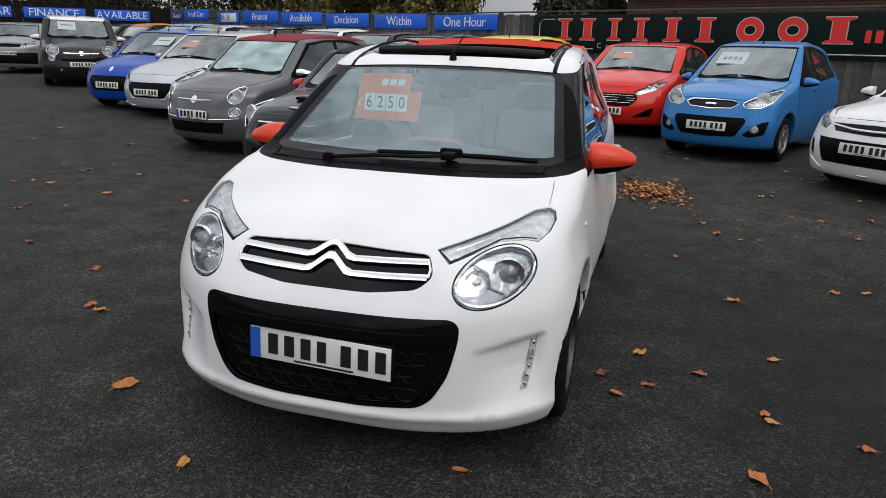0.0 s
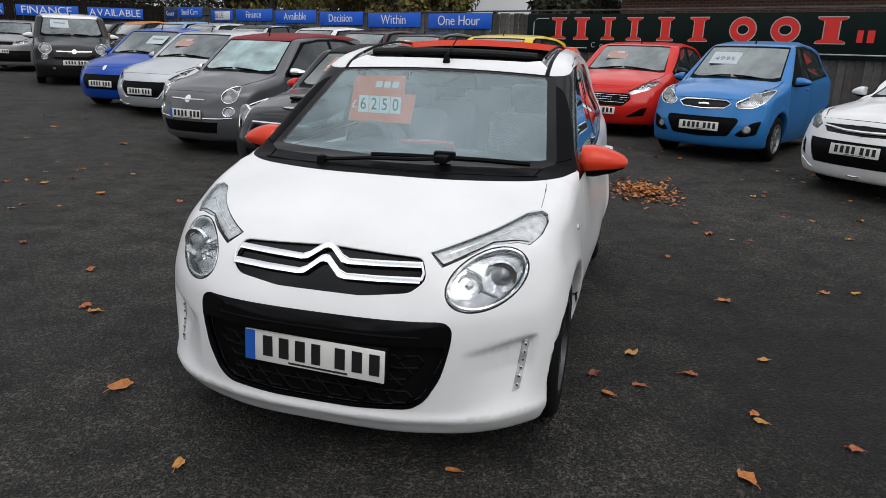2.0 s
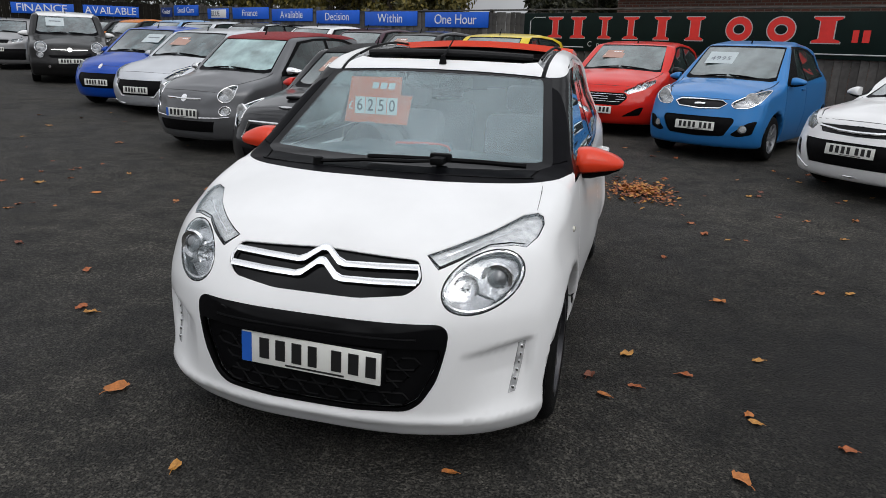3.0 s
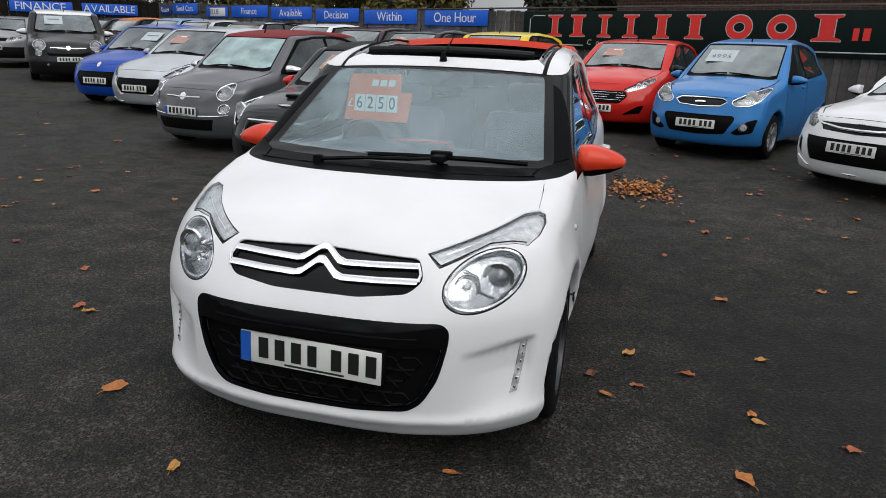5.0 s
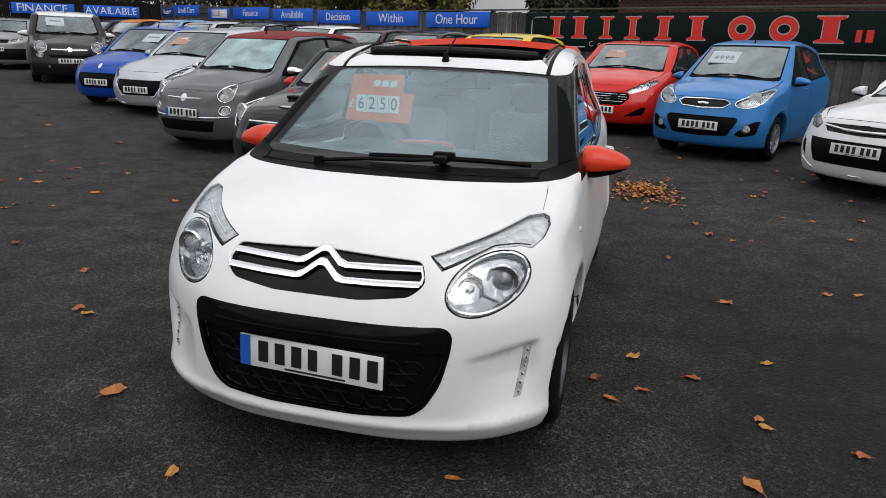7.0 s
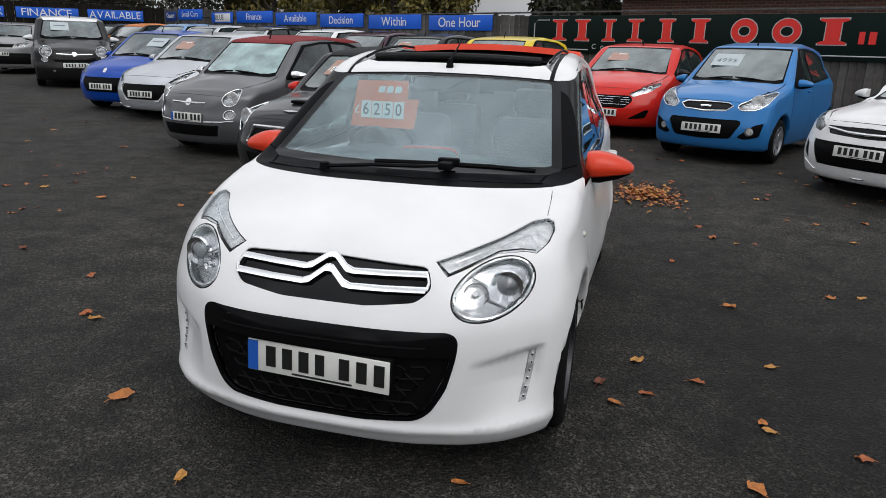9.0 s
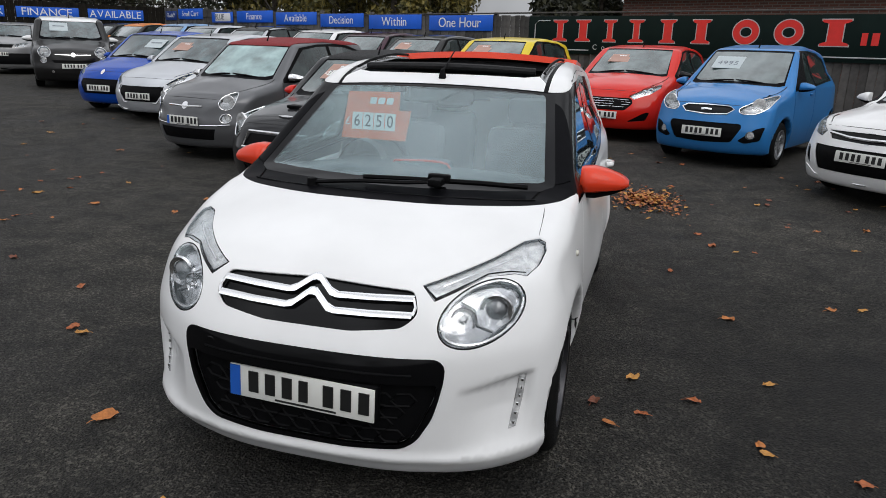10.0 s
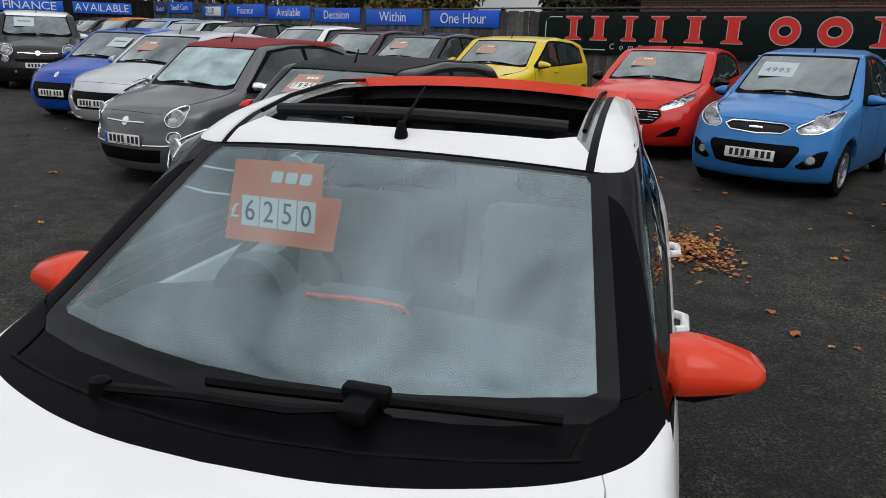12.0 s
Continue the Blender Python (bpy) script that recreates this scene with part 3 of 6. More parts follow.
def wiper(car, points, arm, parent_name="wiper"):
    w = part(parent_name, tube(points, 0.011, 6), MATT, car)
    part("wiper_arm", tube(arm, [0.014] * (len(arm) - 1) + [0.009], 6, squash=0.6), MATT, w)
    part("wiper_pivot", moved(lathe([(0.001, 0.02), (0.02, 0.015), (0.024, -0.02)], 12, "z"), Matrix.Translation(arm[0])), MATT, w)
    return w


def seats(car, y, half, z0=0.35, rows=2, material=None):
    """Front and rear seats with head restraints."""
    material = material or CLOTH
    for k in range(rows):
        for sx in (-1, 1):
            s = new("seat")
            s.parent = car
            s.matrix_basis = pose(sx * half, y + 0.85 * k, z0)
            part("cushion", box_bm(0, 0.05, 0.08, 0.46, 0.48, 0.16, 0.05), material, s)
            part("backrest", box_bm(0, 0.38, 0.42, 0.44, 0.14, 0.62, 0.055, pose(0, 0, 0, -14, 0, 0)), material, s)
            part("head_restraint", box_bm(0, 0.50, 0.78 + 0.03, 0.24, 0.09, 0.15, 0.04), material, s)


def steering_wheel(car, x, y, z, tilt=64):
    ring = tube([(0.18 * math.cos(a), 0.18 * math.sin(a), 0) for a in [2 * math.pi * k / 28 for k in range(28)]], 0.016, 8, closed=True)
    sp = [box_bm(0.09, 0, -0.01, 0.18, 0.035, 0.015, 0.005), box_bm(-0.09, 0, -0.01, 0.18, 0.035, 0.015, 0.005), box_bm(0, -0.09, -0.01, 0.05, 0.17, 0.015, 0.005)]
    m = pose(x, y, z, tilt, 0, 0)
    w = part("steering_wheel", moved(ring, m), MATT, car)
    for b in sp:
        part("spoke", moved(b, m), ALLOY, w)
    part("airbag_cover", moved(box_bm(0, 0, 0.0, 0.14, 0.11, 0.045, 0.02), m), CABIN, w)
    return w

# ---------------------------------------------------------------- the white city car in front
HERO = pose(-0.23, 2.12, 0.0, 0, 0, -10.0)


def slab_on(outline, height, drop):
    """A thin sheet that follows a curved skin, a little under it."""
    bm = bmesh.new()
    top = [bm.verts.new((x, y, height(x, y) + drop)) for x, y in outline]
    low = [bm.verts.new((v.co.x, v.co.y + 0.01, v.co.z - 0.012)) for v in top]
    bm.faces.new(top)
    bm.faces.new(low)
    for i in range(len(top)):
        j = (i + 1) % len(top)
        bm.faces.new((top[i], top[j], low[j], low[i]))
    return bm


def white_city_car():
    spec = dict(
        L=3.466, W=1.615,
        top=[(0.0, 0.55), (0.10, 0.70), (0.165, 0.775), (0.30, 0.835), (0.5, 0.897), (0.7, 0.944), (0.84, 0.966), (0.92, 0.996), (1.60, 1.350), (1.72, 1.392), (1.95, 1.43), (2.3, 1.452), (2.7, 1.44), (3.0, 1.405), (3.25, 1.34), (3.36, 1.05), (3.47, 0.7)],
        plan=[(0.0, 0.74), (0.3, 0.765), (0.7, 0.785), (1.2, 0.802), (2.0, 0.807), (2.8, 0.80), (3.2, 0.78), (3.47, 0.74)],
        nose=[(0.08, 0.14), (0.15, 0.082), (0.205, 0.040), (0.228, 0.032), (0.26, 0.03), (0.30, 0.026), (0.40, 0.024), (0.50, 0.024), (0.58, 0.034), (0.66, 0.078), (0.72, 0.115), (0.78, 0.165), (0.86, 0.30), (0.93, 0.38), (1.9, 0.42)],
        tail=[(0.2, 3.36), (0.35, 3.44), (0.55, 3.466), (0.75, 3.45), (0.9, 3.42), (1.3, 3.27), (1.5, 3.15)],
        belt=[(0.0, 0.86), (0.9, 0.90), (1.4, 0.925), (2.4, 0.97), (3.0, 1.04), (3.5, 1.05)],
        wheels=(0.70, 3.04, 0.289), bow=(0.75, 3.0), crown=0.14, sweep=0.13, tumble=0.30, shoulder=0.035, r_roof=0.06, r_nose=0.05, flare=0.016, floor=0.125, scoop=0.040,
        cowl_flat=0.62, door_bulge=0.026, roof_taper=0.05, wing_cut=0.026, pillar_in=0.016, chin=0.014, r_floor=0.025)
    f = car_field(spec)
    sk = Shell(f, (-0.86, -0.06, 0.12), (0.86, 3.52, 1.52), 0.022)
    # black surround of the screen, from the rear edge of the bonnet up to the header
    half_hood = eased([(0, 0.645), (0.17, 0.652), (0.32, 0.682), (0.457, 0.730), (0.56, 0.776), (0.63, 0.820), (0.675, 0.860), (0.708, 0.915), (0.74, 1.01)]) + [ (0.74, 1.25), (0.66, 1.535), (0.60, 1.553), (0, 1.556)]
    sk.cut_halves("surround", half_hood, "top", lambda m, n: m.z > 0.84)
    sk.cut("surround", [(0.60, 1.02), (0.86, 1.02), (0.86, 1.60), (0.555, 1.545)], "top", lambda m, n: m.z > 0.94, ["body"], True)
    half_frit = [(0, 0.795), (0.16, 0.805), (0.3, 0.832), (0.45, 0.874), (0.60, 0.935), (0.652, 0.99), (0.655, 1.02), (0.568, 1.535), (0.55, 1.55), (0, 1.552)]
    sk.cut_halves("frit", half_frit, "top", lambda m, n: m.z > 0.88 and n.z > 0.2, ["surround"])
    half_glass = [(0, 0.866), (0.16, 0.876), (0.3, 0.902), (0.45, 0.942), (0.59, 0.992), (0.612, 1.01), (0.53, 1.515), (0.515, 1.536), (0, 1.527)]
    sk.cut_halves("windscreen", half_glass, "top", lambda m, n: m.z > 0.9 and n.z > 0.2, ["frit"])
    # side windows with their black frames
    flank = lambda m, n: abs(n.x) > 0.2
    glazed = lambda m, n: abs(m.x) > 0.47 and abs(n.x) > 0.03
    sk.cut("window_frame", [(0.98, 0.905), (1.54, 1.305), (1.72, 1.350), (2.2, 1.375), (2.75, 1.35), (3.02, 1.15), (3.02, 1.05), (2.3, 0.965), (1.5, 0.93)], "side", glazed, ["body", "surround"], True)
    sk.cut("front_window", [(1.10, 0.955), (1.17, 1.035), (1.33, 1.145), (1.57, 1.285), (1.75, 1.318), (2.02, 1.332), (2.02, 0.985)], "side", glazed, ["window_frame"], True)
    sk.cut("rear_window", [(2.10, 0.99), (2.10, 1.332), (2.5, 1.325), (2.74, 1.28), (2.90, 1.10), (2.88, 1.06)], "side", glazed, ["window_frame"], True)
    # the opened roof
    sk.cut("roof_opening", [(-0.47, 1.70), (-0.40, 1.668), (0, 1.66), (0.40, 1.668), (0.47, 1.70), (0.47, 2.98), (-0.47, 2.98)], "top", lambda m, n: n.z > 0.6)
    sk.cut("roof_rail", [(0.511, 1.545), (0.533, 1.55), (0.526, 2.98), (0.503, 2.98)], "top", lambda m, n: n.z > 0.4 and m.z > 1.2, ["body"], True)
    sk.cut("rail_trim", [(0.47, 1.69), (0.512, 1.62), (0.503, 2.98), (0.47, 2.98)], "top", lambda m, n: n.z > 0.4 and m.z > 1.2, ["body"], True)
    # nose: grille, lower intake, lamps
    sk.cut("grille", rounded([(-0.335, 0.744), (-0.318, 0.755), (0, 0.768), (0.318, 0.755), (0.335, 0.744), (0.352, 0.705), (0.347, 0.685), (0.31, 0.655), (0.15, 0.636), (-0.15, 0.636), (-0.31, 0.655), (-0.347, 0.685), (-0.352, 0.705)], 0.02), "front", facing)
    sk.cut("intake_frame", rounded([(-0.43, 0.574), (0.43, 0.574), (0.457, 0.55), (0.455, 0.50), (0.44, 0.43), (0.425, 0.376), (0.38, 0.297), (0.335, 0.266), (0.15, 0.256), (-0.15, 0.256), (-0.335, 0.266), (-0.38, 0.297), (-0.425, 0.376), (-0.44, 0.43), (-0.455, 0.50), (-0.457, 0.55)], 0.025), "front", facing)
    sk.cut("intake", rounded([(-0.44, 0.492), (0.44, 0.492), (0.430, 0.43), (0.372, 0.305), (0.325, 0.274), (0.15, 0.266), (-0.15, 0.266), (-0.325, 0.274), (-0.372, 0.305), (-0.430, 0.43)], 0.02), "front", facing, ["intake_frame"])
    lamp_face = lambda m, n: facing(m, n) and m.y < 0.55 and n.z > -0.35
    sk.cut("lamp_rim", oval(0.540, 0.689, 0.126, 0.089, 36, 18), "front", lamp_face, ["body"], True)
    sk.cut("headlight", oval(0.540, 0.689, 0.1215, 0.0845, 36, 18), "front", lamp_face, ["lamp_rim"], True)
    sk.cut("lamp_edge", [(0.346, 0.768), (0.398, 0.727), (0.494, 0.769), (0.535, 0.786), (0.535, 0.827)], "front", facing, ["body"], True)
    sk.cut("lamp_edge", [(0.535, 0.827), (0.535, 0.786), (0.614, 0.787), (0.614, 0.857)], "front", facing, ["body"], True)
    sk.cut("lamp_edge", [(0.614, 0.857), (0.614, 0.787), (0.652, 0.779), (0.684, 0.803), (0.694, 0.832), (0.684, 0.852), (0.661, 0.861)], "front", facing, ["body"], True)
    sk.cut("upper_lamp", [(0.350, 0.767), (0.398, 0.730), (0.494, 0.772), (0.535, 0.788), (0.535, 0.825)], "front", facing, ["lamp_edge"], True)
    sk.cut("upper_lamp", [(0.535, 0.825), (0.535, 0.788), (0.614, 0.790), (0.614, 0.855)], "front", facing, ["lamp_edge"], True)
    sk.cut("upper_lamp", [(0.614, 0.855), (0.614, 0.790), (0.651, 0.782), (0.681, 0.804), (0.691, 0.832), (0.682, 0.850), (0.660, 0.859)], "front", facing, ["lamp_edge"], True)
    sk.cut("day_lamp", [(0.642, 0.297), (0.662, 0.300), (0.684, 0.476), (0.662, 0.474)], "front", facing, ["body"], True)
    # shut lines
    roofs = lambda m, n: n.z > 0.25 and m.z > 0.7
    sk.seam("shut_line", [(0.655, 0.60), (0.652, 0.70), (0.645, 0.80), (0.636, 0.832)], "top", 0.0022, roofs, ("body",), True)
    sk.seam("pillar_joint", [(0.625, 1.0), (0.618, 1.05), (0.552, 1.54)], "top", 0.010, lambda m, n: m.z > 0.84 and n.z > 0.1, ("surround",), True)
    sk.seam("pillar_joint", [(0.618, 1.0), (0.655, 1.005), (0.69, 1.03), (0.71, 1.06)], "top", 0.006, lambda m, n: m.z > 0.84, ("surround",), True)
    sk.seam("pillar_joint", [(0.622, 0.99), (0.605, 0.93), (0.585, 0.84)], "top", 0.012, lambda m, n: m.z > 0.84 and n.z > 0.1, ("surround",), True)
    sk.seam("shut_line", [(1.08, 0.90), (1.02, 0.75), (1.02, 0.40), (1.08, 0.27)], "side", 0.007, flank, ("body",), True)
    sk.seam("shut_line", [(2.08, 0.98), (2.10, 0.60), (2.04, 0.28)], "side", 0.007, flank, ("body",), True)
    sk.seam("shut_line", [(2.80, 1.04), (2.74, 0.80), (2.62, 0.62)], "side", 0.007, flank, ("body",), True)
    sk.seam("shut_line", [(1.60, 1.292), (1.72, 1.356), (1.95, 1.388), (2.2, 1.40), (2.75, 1.378)], "side", 0.006, flank, ("body",), True)
    sk.ready()

    car = tagged(new("car"), "white city car with orange-red mirrors and opened fabric roof", "car", "cars on the forecourt")
    bonnet = lambda p: p[2] > 0.75 and 0.13 < p[1] < 1.0 and abs(p[0]) < 0.36 + 0.42 * min(1, max(0, (p[1] - 0.16)) / 0.45) and abs(p[0]) < 0.652
    sk.take("body", "bonnet", WHITE, car, 0, 0.012, keep=bonnet)
    d1 = lambda z: float(np.interp(z, (0.27, 0.40, 0.75, 0.90), (1.08, 1.02, 1.02, 1.08)))
    d2 = lambda z: float(np.interp(z, (0.28, 0.60, 0.98), (2.04, 2.10, 2.08)))
    d3 = lambda z: float(np.interp(z, (0.62, 0.80, 1.04), (2.62, 2.74, 2.80)))
    door = lambda p: d1(p[2]) < p[1] < d2(p[2]) and p[2] < 1.0 and abs(p[0]) > 0.6 and p[2] > 0.27
    rdoor = lambda p: d2(p[2]) < p[1] < d3(p[2]) and p[2] < 1.05 and abs(p[0]) > 0.6 and p[2] > 0.27
    for s in (1, -1):
        d = sk.take("body", "front_door", WHITE, car, 0, 0.012, keep=lambda p: door(p) and p[0] * s > 0 and not bonnet(p))
        hz = 0.80
        part("door_handle", tube([(s * (sk.width(1.85, hz) + 0.004), 1.85, hz), (s * (sk.width(1.87, hz) + 0.035), 1.87, hz), (s * (sk.width(1.97, hz) + 0.035), 1.97, hz), (s * (sk.width(1.99, hz) + 0.004), 1.99, hz)], 0.014, 8), WHITE, d)
        d = sk.take("body", "rear_door", WHITE, car, 0, 0.012, keep=lambda p: rdoor(p) and p[0] * s > 0)
        hz = 0.84
        part("door_handle", tube([(s * (sk.width(2.55, hz) + 0.004), 2.55, hz), (s * (sk.width(2.57, hz) + 0.035), 2.57, hz), (s * (sk.width(2.67, hz) + 0.035), 2.67, hz), (s * (sk.width(2.69, hz) + 0.004), 2.69, hz)], 0.014, 8), WHITE, d)
        sk.take("front_window", "side_window", SIDEGLASS, car, 0.004, 0.003, keep=lambda p: p[0] * s > 0)
        sk.take("rear_window", "side_window", SIDEGLASS, car, 0.004, 0.003, keep=lambda p: p[0] * s > 0)
        sk.take("window_frame", "window_frame", BLACK, car, 0.002, 0.012, keep=lambda p: p[0] * s > 0)
        sk.take("roof_rail", "roof_rail", MATT, car, 0.005, 0.02, keep=lambda p: p[0] * s > 0)
        sk.take("rail_trim", "rail_trim", RAILGREY, car, 0.006, 0.02, keep=lambda p: p[0] * s > 0)
        lamp = sk.take("headlight", "headlight", LENS, car, -0.002, 0.004, keep=lambda p: p[0] * s > 0, single=True)
        sk.take("lamp_rim", "lamp_rim", BLACK, lamp, 0.001, 0.006, keep=lambda p: p[0] * s > 0, single=True)
        sk.take("headlight", "reflector", BOWL, lamp, 0.026, 0, keep=lambda p: p[0] * s > 0, single=True)
        cy = sk.depth(0.585, 0.69)
        pr = moved(lathe([(0.001, -0.018), (0.022, -0.012), (0.036, 0.004), (0.038, 0.02)], 28), pose(s * 0.578, cy + 0.012, 0.694, 0, 0, 90 + s * 10))
        part("projector_lens", pr, BALL, lamp)
        part("projector_ring", moved(lathe([(0.038, 0.0), (0.052, -0.006), (0.056, 0.004), (0.044, 0.02), (0.038, 0.0)], 28), pose(s * 0.578, cy + 0.012, 0.694, 0, 0, 90 + s * 10)), CHROME, lamp)
        part("lamp_ring", tube([(s * x, sk.depth(x, z) + 0.010, z) for x, z in oval(0.540, 0.689, 0.117, 0.080, 36, 18)], 0.006, 6, True), CHROME, lamp)
        cy2 = sk.depth(0.49, 0.675)
        part("bulb", moved(lathe([(0.001, -0.02), (0.012, -0.015), (0.014, 0.02), (0.035, 0.03)], 16), pose(s * 0.487, cy2 + 0.03, 0.672, 0, 0, 90)), CHROME, lamp)
        part("bulb_dish", moved(lathe([(0.012, 0.022), (0.026, 0.012), (0.038, -0.002), (0.042, -0.002), (0.040, 0.012)], 24), pose(s * 0.487, cy2 + 0.026, 0.672, 0, 0, 90 + s * 12)), CHROME, lamp)
        part("lamp_bridge", tube([(s * 0.470, sk.depth(0.470, 0.722) + 0.022, 0.722), (s * 0.515, sk.depth(0.515, 0.700) + 0.020, 0.700), (s * 0.530, sk.depth(0.530, 0.655) + 0.022, 0.655), (s * 0.575, sk.depth(0.575, 0.632) + 0.022, 0.632)], 0.0035, 6), RAILGREY, lamp)
        ul = sk.take("upper_lamp", "upper_lamp", LENS, car, 0, 0.004, keep=lambda p: p[0] * s > 0, single=True)
        sk.take("upper_lamp", "reflector", LED, ul, 0.014, 0, keep=lambda p: p[0] * s > 0, single=True)
        sk.take("lamp_edge", "lamp_edge", BLACK, ul, 0.004, 0.015, keep=lambda p: p[0] * s > 0, single=True)
        line = [(0.41, 0.765), (0.47, 0.785), (0.55, 0.808), (0.61, 0.824)]
        part("light_guide", tube([(s * x, sk.depth(x, z) + 0.004, z) for x, z in line], 0.0035, 6), CHROME, ul)
        low = [(0.352, 0.764), (0.398, 0.734), (0.45, 0.756), (0.494, 0.775), (0.535, 0.792), (0.60, 0.794), (0.645, 0.788)]
        part("lamp_lower_edge", tube([(s * x, sk.depth(x, z) + 0.002, z) for x, z in low], [0.004, 0.005, 0.0045, 0.003, 0.0025, 0.0025, 0.002], 6), BLACK, ul)
        dl = sk.take("day_lamp", "day_running_lamp", LED, car, -0.004, 0.02, keep=lambda p: p[0] * s > 0, single=True)
        for k in range(6):
            z = 0.316 + 0.028 * k
            x = 0.655 + 0.0034 * k
            part("diode", box_bm(s * x, sk.depth(x, z) - 0.006, z, 0.012, 0.006, 0.012, 0.003), CHROME, dl)
        part("side_repeater", moved(lathe([(0.001, 0.010), (0.012, 0.008), (0.018, 0.0)], 16), pose(s * (sk.width(0.81, 0.756) + 0.0), 0.81, 0.756, 0, 0, 0 if s > 0 else 180) @ Matrix.Diagonal((1, 1.5, 0.8, 1))), SIDEWINK, car)
        wheel(car, 0.770, 0.70, 0.289, s, "dark")
        wheel(car, 0.785, 3.04, 0.289, s, "dark")
        arch_liner(car, 0.755, 0.70, 0.289, s)
        arch_liner(car, 0.755, 3.04, 0.289, s)
        door_mirror(car, 0.742, 1.225, 0.972, s, ORANGE, 1.0)
        part("sill", box_bm(s * 0.70, 1.87, 0.20, 0.10, 1.45, 0.07, 0.02), MATT, car)
    rest = lambda p: not bonnet(p) and not ((door(p) or rdoor(p)))
    sk.take("body", "body", WHITE, car, 0, 0.012, keep=rest)
    sk.take("surround", "windscreen_surround", TRIM, car, 0.001, 0.01)
    sk.take("frit", "glass_border", FRIT, car, 0.003, 0.006)
    sk.take("windscreen", "windscreen", SCREEN, car, 0.003, 0.004)
    sk.take_each("shut_line", "shut_line", SEAM, car, 0.006, 0)
    sk.take_each("pillar_joint", "pillar_joint", RUBBER, car, 0.008, 0)
    sk.take("grille", "grille", BLACK, car, 0.012, 0.01)
    sk.take("intake_frame", "intake_frame", BLACK, car, -0.002, 0.02)
    mesh = sk.take("intake", "intake", MATT, car, 0.022, 0.01)
    # honeycomb of flat hexagons in the lower part of the opening
    for row in range(4):
        z0 = 0.300 + 0.043 * row
        for col in range(-5, 6):
            x0 = 0.074 * (col + 0.5 * (row % 2))
            if abs(x0) > 0.300 + 0.020 * row:
                continue
            hexa = [(x0 + 0.040 * math.cos(a), z0 + 0.024 * math.sin(a)) for a in [math.pi * q / 3 for q in range(6)]]
            part("mesh_cell", tube([(x, sk.depth(x, z) + 0.019, z) for x, z in hexa], 0.0045, 4, True), MATT, mesh)
    # slot above the plate
    part("intake_slot", tube([(x, sk.depth(x, 0.522) - 0.001, 0.522) for x in [-0.36 + 0.072 * q for q in range(11)]], 0.006, 6), MATT, car)
    # two chrome bars with a raised double chevron
    for z0, za, w, zt in ((0.728, 0.766, 0.333, 0.0), (0.686, 0.728, 0.338, 0.0)):
        line = [(-w, z0 + 0.006), (-0.20, z0 + 0.003), (-0.085, z0)] + [(-0.06, z0 + 0.006), (-0.012, za), (0, za + 0.002), (0.012, za), (0.06, z0 + 0.006)] + [(0.085, z0), (0.20, z0 + 0.003), (w, z0 + 0.006)]
        bm = bmesh.new()
        rows = []
        for x, z in line:
            ht = 0.0085 if abs(x) > 0.07 else 0.012
            y = sk.depth(x, z) - 0.002
            rows.append([bm.verts.new(q) for q in ((x, y, z - ht), (x, y - 0.014, z - ht * 0.7), (x, y - 0.002, z + ht * 0.6), (x, y + 0.006, z + ht))])
        for a, b in zip(rows, rows[1:]):
            for i in range(3):
                bm.faces.new((a[i], a[i + 1], b[i + 1], b[i]))
        part("chevron_bar", bm, CHROME, car, "chrome chevron bar")
    for s in (1, -1):
        part("bar_end", tube([(s * x, sk.depth(x, z) - 0.004, z) for x, z in ((0.330, 0.735), (0.342, 0.712), (0.338, 0.690))], 0.0055, 6), CHROME, car)
    number_plate(car, sk.depth(0, 0.428) + 0.002, 0.424, True, -3, -3.5)
    part("plate_holder", moved(box_bm(0, 0, 0, 0.535, 0.03, 0.122, 0.008), pose(0, sk.depth(0, 0.428) + 0.024, 0.424, -3, 0, -3.5)), MATT, car)
    part("tow_cover", moved(lathe([(0.001, -0.006), (0.020, -0.005), (0.024, 0.004)], 20), pose(-0.335, sk.depth(0.335, 0.535) + 0.001, 0.535, 0, 0, 80)), BLACK, car)
    # cowl grating, wiper and aerial
    h = lambda x, y: sk.height(x, y)
    for k, (y0, r) in enumerate(((0.715, 0.0045),)):
        part("scuttle_ridge", tube([(x, y0 + 0.33 * x * x + 0.02 * abs(x), h(x, y0 + 0.33 * x * x + 0.02 * abs(x)) + 0.001) for x in [-0.60 + 0.06 * q for q in range(21)]], r, 6, squash=0.6), MATT, car)
    wiper(car, [(x, y, h(x, y) + 0.026) for x, y in ((-0.092, 0.805), (0.05, 0.812), (0.2, 0.832), (0.38, 0.862), (0.56, 0.90))],
          [(-0.30, 0.765, h(-0.30, 0.765) + 0.012), (-0.1, 0.765, h(-0.1, 0.765) + 0.022), (0.10, 0.765, h(0.10, 0.765) + 0.03), (0.21, 0.80, h(0.21, 0.80) + 0.03)])
    part("wiper_clip", box_bm(0.215, 0.81, h(0.215, 0.81) + 0.032, 0.055, 0.10, 0.03, 0.008), MATT, car)
    part("wiper_clip", box_bm(0.215, 0.838, h(0.215, 0.838) + 0.034, 0.09, 0.035, 0.035, 0.008), MATT, car)
    z = h(0, 1.615)
    aer = part("aerial", moved(lathe([(0.001, 0.045), (0.010, 0.04), (0.018, 0.01), (0.020, -0.004)], 16, "z"), pose(0.0, 1.615, z)), MATT, car)
    part("aerial_rod", tube([(0, 1.615, z + 0.03), (0.01, 1.80, z + 0.13)], [0.006, 0.003], 6), MATT, aer)
    # folded fabric roof at the back of the opening
    pack = []
